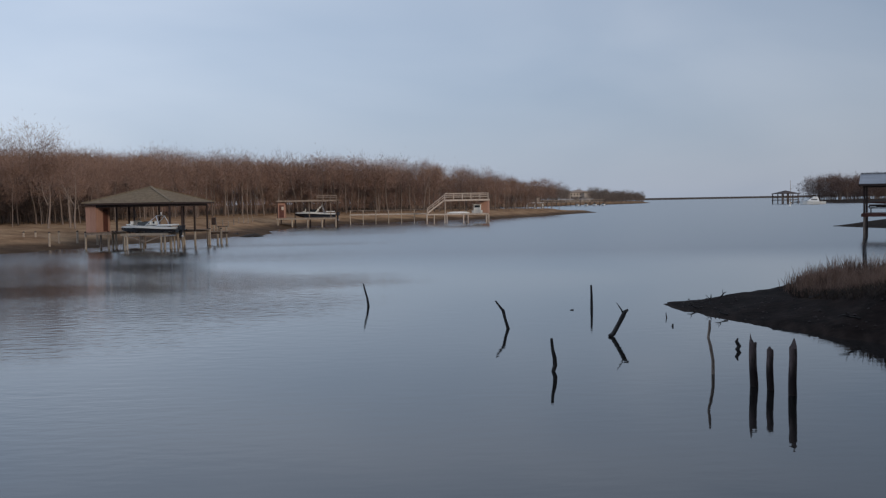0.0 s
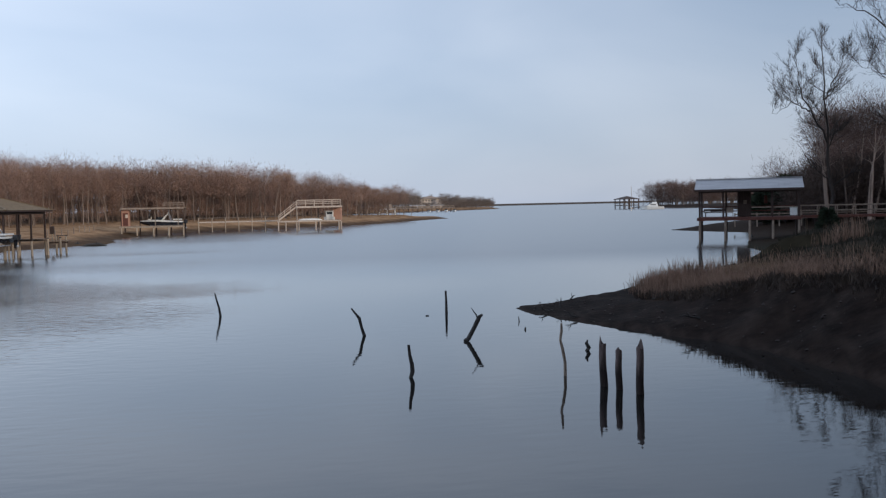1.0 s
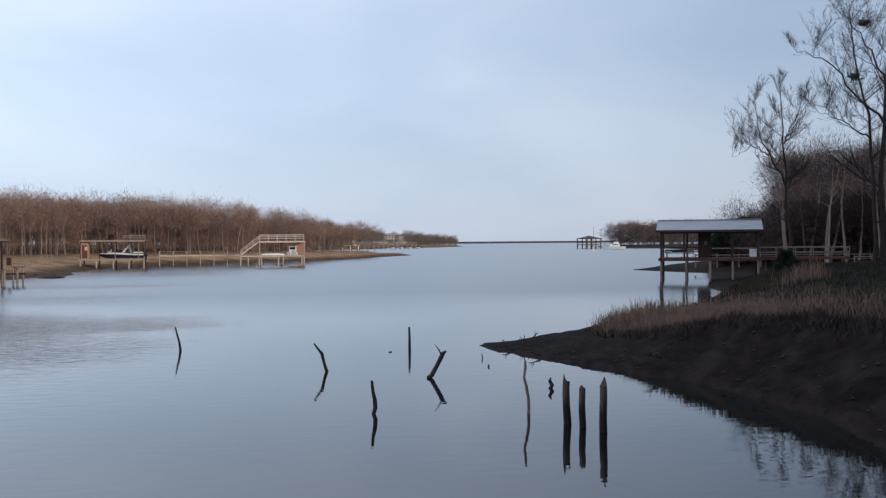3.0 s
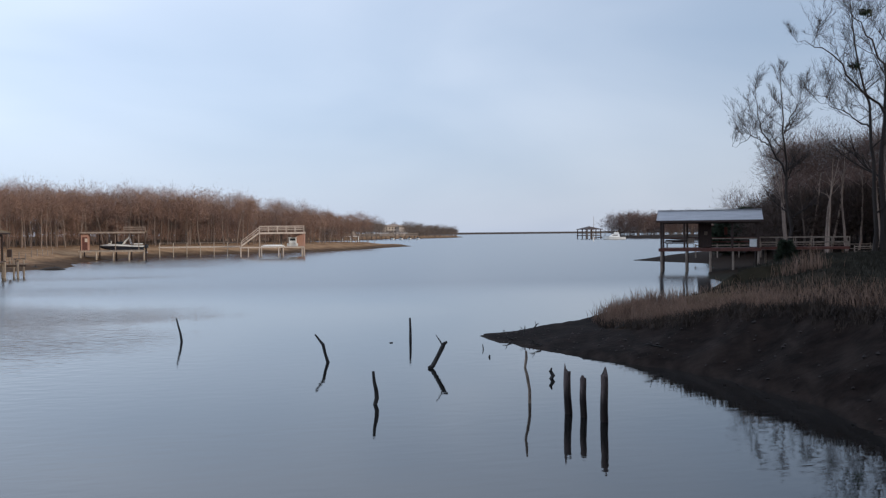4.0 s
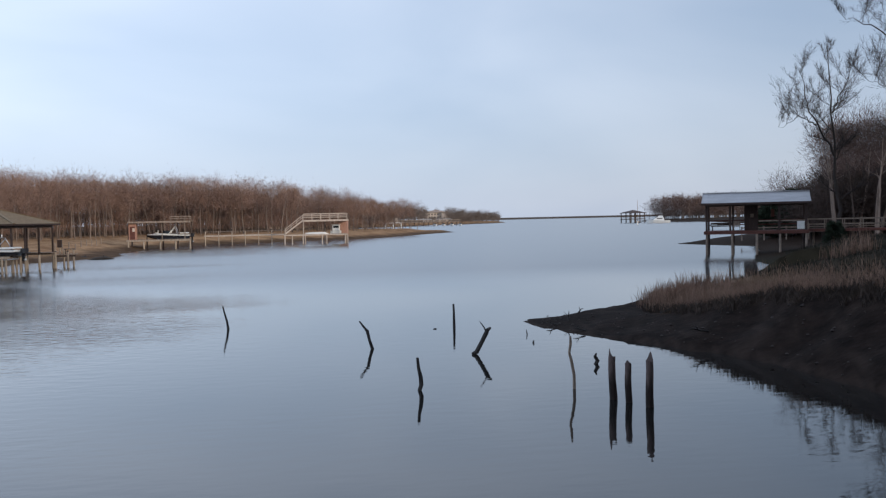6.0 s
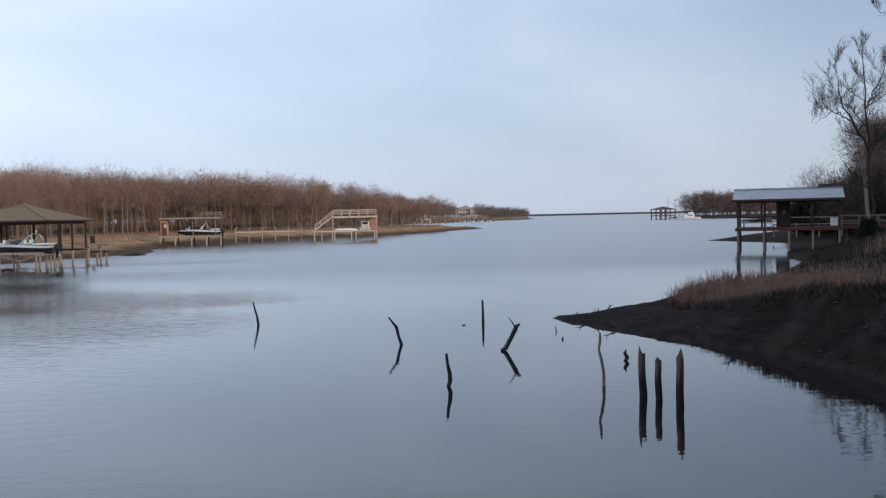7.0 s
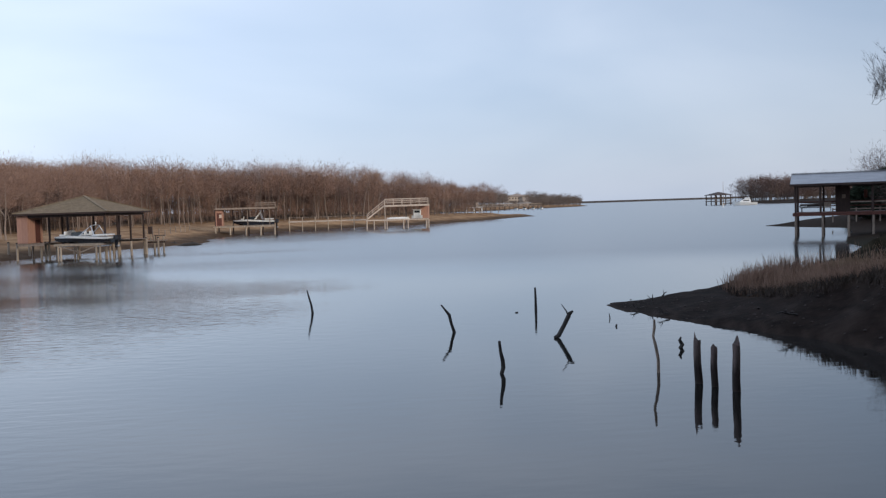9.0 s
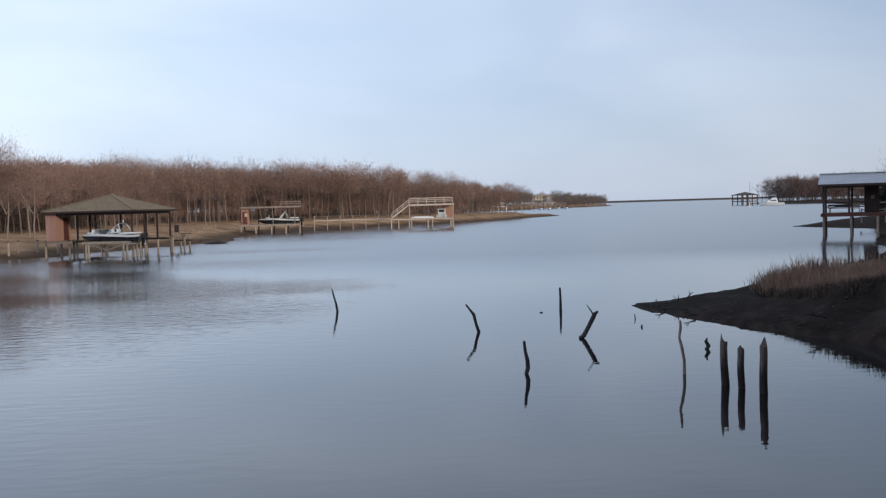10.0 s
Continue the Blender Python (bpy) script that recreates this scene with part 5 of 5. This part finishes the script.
part("stringer", beam((-7.1, -1.2, 1.9), (-4.0, -1.2, 4.2), 0.06, 0.26), BLEACHED, platform)
for k in range(12):
    s = (k + 0.5) / 12
    part("tread", boxed((-7.1 + 3.1 * s, -1.7, 1.95 + 2.3 * s), (0.28, 1.0, 0.05), 0.008), BLEACHED, stairs)
for y in (-2.25, -1.15):
    bar(platform, "stair_rail", (-7.1, y, 2.75), (-4.0, y, 5.15), 0.05, 0.1, BLEACHED)
    bar(platform, "stair_rail", (-7.1, y, 2.4), (-4.0, y, 4.75), 0.05, 0.08, BLEACHED)
    for s in (0.0, 0.33, 0.66, 1.0):
        post(platform, -7.1 + 3.1 * s, y, 1.9 + 2.3 * s, 2.85 + 2.35 * s, 0.09, BLEACHED, "rail_post")
planks(platform, -7.4, 3.9, -2.4, -0.9, 1.74, 0.24, GREY_WOOD)
bar(platform, "low_beam", (-7.4, -2.42, 1.6), (3.9, -2.42, 1.6), 0.08, 0.2, BLEACHED)
for x in (-7.2, -5.9, -4.0, -3.6, -0.6, 0.2, 3.5, 3.95):
    pile(platform, x, -2.3, 1.55, 0.11, BLEACHED)
for x in (-3.9, 0.0, 3.9):
    pile(platform, x, 2.2, 4.0, 0.11, GREY_WOOD)
part("corner_post", boxed((3.95, -2.3, 2.9), (0.26, 0.2, 2.4), 0.02), HUT_WALL, platform, "red-brown corner post")
post(platform, -3.9, -2.3, 1.7, 4.0, 0.14, BLEACHED)
part("store_wall", boxed((3.3, 2.0, 2.9), (1.4, 0.08, 2.3)), HUT_WALL, platform, "red-brown boarded back wall")
kayak = thing("canoe", PLATFORM @ pose(-1.6, -1.6, 1.77), "long white upturned canoe lying on the lower deck", "boat")
part("hull", loft([[(x, -w, 0), (x, -w * 0.7, hh * 0.8), (x, 0, hh), (x, w * 0.7, hh * 0.8), (x, w, 0)] for x, w, hh in ((-2.1, 0.02, 0.08), (-1.5, 0.25, 0.25), (-0.5, 0.38, 0.3), (0.6, 0.38, 0.3), (1.5, 0.25, 0.25), (2.1, 0.02, 0.08))]), WHITE_GEL, kayak)
part("keel", beam((-2.0, 0, 0.29), (2.0, 0, 0.31), 0.03, 0.03), WHITE_PLASTIC, kayak)
pontoon = thing("cabin_skiff", PLATFORM @ pose(1.9, 0.3, 1.5), "small white cabin skiff hung under the sun deck", "boat")
part("hull", loft([[(x, -w, 0.75), (x, -w * 0.8, 0.25), (x, 0, 0.1 + k), (x, w * 0.8, 0.25), (x, w, 0.75)] for x, w, k in ((-0.95, 0.75, 0.2), (-0.5, 0.95, 0.05), (0.5, 0.95, 0), (1.0, 0.9, 0))]), WHITE_GEL, pontoon)
cabin = part("cabin", boxed((0.05, 0, 1.25), (1.4, 1.5, 1.1), 0.1), WHITE_GEL, pontoon)
part("window", boxed((0.05, -0.755, 1.45), (1.0, 0.02, 0.4), 0.005), DARK_GLASS, cabin)
part("roof", boxed((0.05, 0, 1.84), (1.7, 1.7, 0.08), 0.03), WHITE_GEL, pontoon)

# ---------------------------------------------------------------- boathouse on the right shore
BOATHOUSE = pose(41.85, 85.6, 0, 0, 0, -26) @ Matrix.Diagonal((0.87, 1, 1, 1))
boathouse = thing("boathouse", BOATHOUSE, "open boathouse with a pale metal roof and red deck on posts", "boathouse")
slope = bmesh.new()
for y0, y1 in ((-2.75, 0), (2.75, 0)):
    v = [slope.verts.new(p) for p in ((-5.45, y0, 4.72), (5.45, y0, 4.72), (5.4, y1, 5.72), (-5.4, y1, 5.72))]
    slope.faces.new(v if y0 < 0 else v[::-1])
bmesh.ops.remove_doubles(slope, verts=slope.verts, dist=0.001)
bmesh.ops.solidify(slope, geom=slope.faces[:], thickness=0.05)
metal = part("roof", slope, METAL_ROOF, boathouse, "pale galvanised metal gable roof")
for k in range(19):
    x = -5.4 + 0.6 * k
    part("seam", beam((x, -2.75, 4.75), (x, -0.02, 5.75), 0.03, 0.03), METAL_ROOF, metal)
part("ridge_cap", beam((-5.42, 0, 5.76), (5.42, 0, 5.76), 0.35, 0.04), METAL_ROOF, metal)
bar(boathouse, "fascia", (-5.45, -2.78, 4.66), (5.45, -2.78, 4.66), 0.05, 0.2, DARK_WOOD)
for y in (-2.2, 2.2):
    bar(boathouse, "lintel", (-5.1, y, 4.6), (5.1, y, 4.6), 0.14, 0.26, DARK_WOOD)
planks(boathouse, -5.2, 5.2, -2.3, 2.3, 2.16, 0.2, RED_WOOD)
bar(boathouse, "rim_beam", (-5.2, -2.33, 2.02), (5.2, -2.33, 2.02), 0.08, 0.26, RED_WOOD)
bar(boathouse, "rim_beam", (-5.22, -2.3, 2.02), (-5.22, 2.3, 2.02), 0.06, 0.26, RED_WOOD)
bar(boathouse, "joist", (-5.2, 0, 1.98), (5.2, 0, 1.98), 0.1, 0.22, RED_WOOD)
for x in (-4.95, -2.55, 2.35, 4.95):
    post(boathouse, x, -2.2, 2.15, 4.6, 0.2)
for x in (-4.95, -2.35, 0.1, 2.4, 4.95):
    post(boathouse, x, 2.2, 2.15, 4.6, 0.2)
    pile(boathouse, x, -2.2, 1.95, 0.13, GREY_WOOD, -1.2)
    pile(boathouse, x, 2.2, 1.95, 0.13, DARK_WOOD, -1.2)
cupboard = part("cupboard", boxed((-0.45, 0.6, 3.4), (1.4, 1.2, 2.4), 0.03), DARK_WOOD, boathouse, "dark boarded cupboard")
part("sign", boxed((-0.35, -0.02, 3.55), (0.35, 0.03, 0.35), 0.01), GREY_WOOD, cupboard)
bar(boathouse, "rail", (-4.95, 2.2, 3.1), (4.95, 2.2, 3.1), 0.06, 0.12, RED_WOOD)
bar(boathouse, "rail", (-4.95, 2.2, 2.7), (4.95, 2.2, 2.7), 0.05, 0.1, RED_WOOD)
bar(boathouse, "rail", (0.3, -2.0, 3.05), (4.9, -2.0, 3.05), 0.05, 0.1, GREY_WOOD)
part("hanging_box", boxed((1.75, 1.2, 3.75), (0.35, 0.3, 0.75), 0.04), RED_WOOD, boathouse)
bench = thing("bench", BOATHOUSE @ pose(-3.5, 0.1, 2.19), "low dark timber bench on the boathouse deck", "bench")
part("seat", boxed((0, 0, 0.42), (2.3, 0.45, 0.07), 0.01), DARK_WOOD, bench)
part("back", boxed((0, 0.25, 0.62), (2.3, 0.06, 0.25), 0.01), DARK_WOOD, bench)
for x in (-0.95, 0.95):
    part("leg", boxed((x, 0, 0.2), (0.1, 0.4, 0.4), 0.01), DARK_WOOD, bench)
part("cushion", boxed((-0.75, -0.05, 0.52), (0.6, 0.35, 0.14), 0.04), WHITE_PLASTIC, bench, "pale cushion")
chair = thing("deck_chair", BOATHOUSE @ pose(-1.9, -1.0, 2.19), "small grey timber chair on the boathouse deck", "chair")
part("seat", boxed((0, 0, 0.4), (0.7, 0.5, 0.06), 0.01), GREY_WOOD, chair)
part("backrest", boxed((0, 0.25, 0.68), (0.7, 0.06, 0.45), 0.01), GREY_WOOD, chair)
for x in (-0.3, 0.3):
    for y in (-0.2, 0.2):
        part("leg", boxed((x, y, 0.2), (0.06, 0.06, 0.4)), GREY_WOOD, chair)
cooler = thing("cooler", BOATHOUSE @ pose(4.45, -1.9, 2.19), "white plastic cool box on the boathouse deck", "cooler")
part("box", boxed((0, 0, 0.38), (0.72, 0.5, 0.6), 0.04), WHITE_PLASTIC, cooler)
part("lid", boxed((0, 0, 0.73), (0.76, 0.54, 0.1), 0.03), WHITE_PLASTIC, cooler)
for x in (-0.28, 0.28):
    part("foot", boxed((x, 0, 0.04), (0.1, 0.4, 0.08), 0.01), DARK_WOOD, cooler)
gangway = thing("gangway", BOATHOUSE @ pose(5.25, 1.2, 0, 0, 0, 2), "red timber gangway with rails leading ashore", "walkway")
planks(gangway, 0, 9, -0.8, 0.8, 2.2, 0.2, RED_WOOD)
bar(gangway, "rim_beam", (0, -0.82, 2.08), (9, -0.82, 2.08), 0.06, 0.22, RED_WOOD)
railing(gangway, (0, -0.75, 2.2), (9, -0.75, 2.2), 0.95, 6, (0.45, 0.95), GREY_WOOD)
railing(gangway, (0, 0.75, 2.2), (9, 0.75, 2.2), 0.95, 6, (0.45, 0.95), GREY_WOOD)
for x in (0.6, 4.5, 8.4):
    pile(gangway, x, 0, 2.05, 0.12, GREY_WOOD)
gate = thing("fence", pose(53.4, 80.2, height(53.4, 80.2), 0, 0, -30), "low pale rail fence on the bank", "fence")
for k in range(4):
    post(gate, 1.5 * k, 0, -0.3, 1.15, 0.1, GREY_WOOD, "fence_post")
for z in (0.12, 0.6, 1.05):
    bar(gate, "rail", (0, -0.06, z), (4.5, -0.06, z), 0.04, 0.1, GREY_WOOD)
paddock = thing("fence", pose(62, 99, height(62, 99), 0, 0, -14), "long two-rail timber fence before the woods", "fence")
for k in range(14):
    post(paddock, -14 + 2.4 * k, 0, -0.4, 1.15, 0.12, GREY_WOOD, "fence_post")
for z in (0.5, 1.0):
    bar(paddock, "rail", (-14, -0.08, z), (17.2, -0.08, z), 0.05, 0.13, GREY_WOOD)

# ---------------------------------------------------------------- far shore
def far_hut(m, label):
    t = thing("boathouse", m, label, "boathouse")
    part("roof", hip_roof(5.2, 5.0, 5.2, 6.8, 0.2), DARK_WOOD, t)
    for x in (-4.6, -1.6, 1.6, 4.6):
        for y in (-4.2, 4.2):
            post(t, x, y, -1, 5.1, 0.4)
    part("deck", boxed((0, 0, 1.9), (9.8, 9, 0.4), 0.05), DARK_WOOD, t)
    for y in (-4.4, 4.4):
        bar(t, "rail", (-4.6, y, 3.0), (4.6, y, 3.0), 0.12, 0.18, DARK_WOOD)
    return t


far_house = far_hut(pose(175.3, 500, 0, 0, 0, 14), "dark open boathouse standing alone far out in the lake")
mast = thing("flag_pole", pose(179, 503, 0), "thin tall pole beside the far boathouse", "pole")
part("shaft", tube([(0, 0, -1), (0, 0, 6), (0, 0, 12)], [0.14, 0.12, 0.07], 8), GREY_WOOD, mast)
part("float", tube([(0, 0, -0.3), (0, 0, 0.3), (0, 0, 0.7)], [0.7, 0.7, 0.3], 10), GREY_WOOD, mast)
buoy = thing("channel_marker", pose(135, 380, 0), "white channel marker standing in the lake", "buoy")
part("body", tube([(0, 0, -0.5), (0, 0, 1.2), (0, 0, 1.5)], [0.22, 0.2, 0.08], 10), WHITE_PLASTIC, buoy)
part("collar", tube([(0, 0, -0.1), (0, 0, 0.15)], [0.4, 0.36], 12), WHITE_PLASTIC, buoy)

yacht = thing("cabin_cruiser", pose(166.8, 440, 0, 0, 0, -18), "white cabin cruiser moored off the far point", "boat")
part("hull", loft([[(x, -w, s), (x, -w * 0.8, 0.1), (x, 0, -0.5), (x, w * 0.8, 0.1), (x, w, s)] for x, w, s in ((-5.6, 0.1, 1.9), (-4.4, 1.0, 1.7), (-2.5, 1.7, 1.5), (0, 1.9, 1.3), (3, 1.9, 1.2), (5.3, 1.7, 1.2))]), WHITE_GEL, yacht)
house = part("cabin", loft([[(x0, -1.4, 1.2), (x0 + dx, -1.2, z), (x0 + dx, 1.2, z), (x0, 1.4, 1.2)] for x0, dx, z in ((-2.8, 0.6, 1.8), (-1.6, 0.7, 2.6), (0.4, 0, 2.7), (2.6, -0.3, 2.6))]), WHITE_GEL, yacht)
part("window", boxed((0.4, -1.33, 2.1), (2.6, 0.06, 0.4), 0.02), DARK_GLASS, house)
bridge = part("flybridge", boxed((0.9, 0, 3.05), (2.4, 2.2, 0.7), 0.2), WHITE_GEL, yacht)
part("screen", boxed((-0.2, 0, 3.5), (0.1, 1.8, 0.4), 0.02), DARK_GLASS, bridge)
part("bow_rail", tube([(-5.4, 0, 2.5), (-4, -0.9, 2.4), (-2.6, -1.5, 2.2)], [0.04] * 3, 6), STEEL, yacht)
part("antenna", tube([(1.4, 0, 3.3), (1.7, 0, 5.2)], [0.04, 0.02], 6), STEEL, yacht)

mansion = thing("house", pose(109.5, 790, 5.3), "large cream lakeside house with a brown hip roof", "house")
part("wall", boxed((0, 0, 0.2), (20, 9, 8.6)), CREAM, mansion)
part("roof", hip_roof(10.8, 5.4, 4.5, 6.8, 0.3), GREY_WOOD, mansion)
part("wing", boxed((6.0, -5.2, 1.9), (4.5, 4, 4.4)), CREAM, mansion)
part("wing_roof", boxed((6.0, -5.2, 4.3), (5.2, 4.6, 0.5), 0.15), SHINGLE, mansion)
for x in (-6, -3.6, -1.2, 1.2):
    for z in (0.6, 3.0):
        pane = part("window", boxed((x, -4.52, z), (0.9, 0.1, 1.2)), DARK_GLASS, mansion)
        part("sill", boxed((x, -4.6, z - 0.76), (1.6, 0.2, 0.12)), CREAM, pane)

pier = thing("pier", pose(68, 600, 0), "long low pier with covered boat slips on the far shore", "pier")
part("deck", boxed((0, 0, 2.6), (60, 3, 0.4), 0.05), GREY_WOOD, pier)
bar(pier, "rail", (-30, -1.5, 3.7), (30, -1.5, 3.7), 0.14, 0.2, PALE_WOOD)
for k in range(21):
    post(pier, -30 + 3 * k, -1.5, 2.6, 3.7, 0.2, GREY_WOOD, "rail_post")
for k in range(20):
    pile(pier, -28 + 2.95 * k, -1.2, 2.5, 0.22, DARK_WOOD)
for x, w in ((8, 9), (20, 8)):
    part("slip_roof", boxed((x, 1, 4.2), (w, 5, 0.4), 0.05), METAL_ROOF, pier)
    for dx in (-0.45, 0.45):
        post(pier, x + dx * w, -1, 2.6, 4.1, 0.3)
for k in range(4):
    t = thing("motorboat", pose(82 + 5.2 * k, 594, 0.1, 0, 0, 90), "small white boat moored at the far pier", "boat", "boats at the far pier")
    part("hull", loft([[(x, -w, 0.9), (x, -w * 0.8, 0.2), (x, 0, -0.2), (x, w * 0.8, 0.2), (x, w, 0.9)] for x, w in ((-2.8, 0.1), (-1.6, 0.9), (0, 1.1), (2.6, 1.0))]), WHITE_GEL, t)
    part("cabin", boxed((0.2, 0, 1.2), (1.6, 1.4, 0.7), 0.15), DARK_GLASS, t)
white_dock = thing("covered_dock", pose(39.6, 420, 0), "small white covered dock off the grassy point", "dock")
part("roof", boxed((0, 0, 2.9), (7.2, 4.4, 0.3), 0.05), WHITE_PLASTIC, white_dock)
part("deck", boxed((0, 0, 1.1), (7.4, 4.4, 0.3), 0.05), GREY_WOOD, white_dock)
for x in (-3.3, 0, 3.3):
    for y in (-2, 2):
        post(white_dock, x, y, -0.8, 2.8, 0.26, WHITE_PLASTIC)
part("lookout", boxed((1.2, 0, 4.0), (1.3, 1.3, 1.9), 0.05), GREY_WOOD, white_dock)
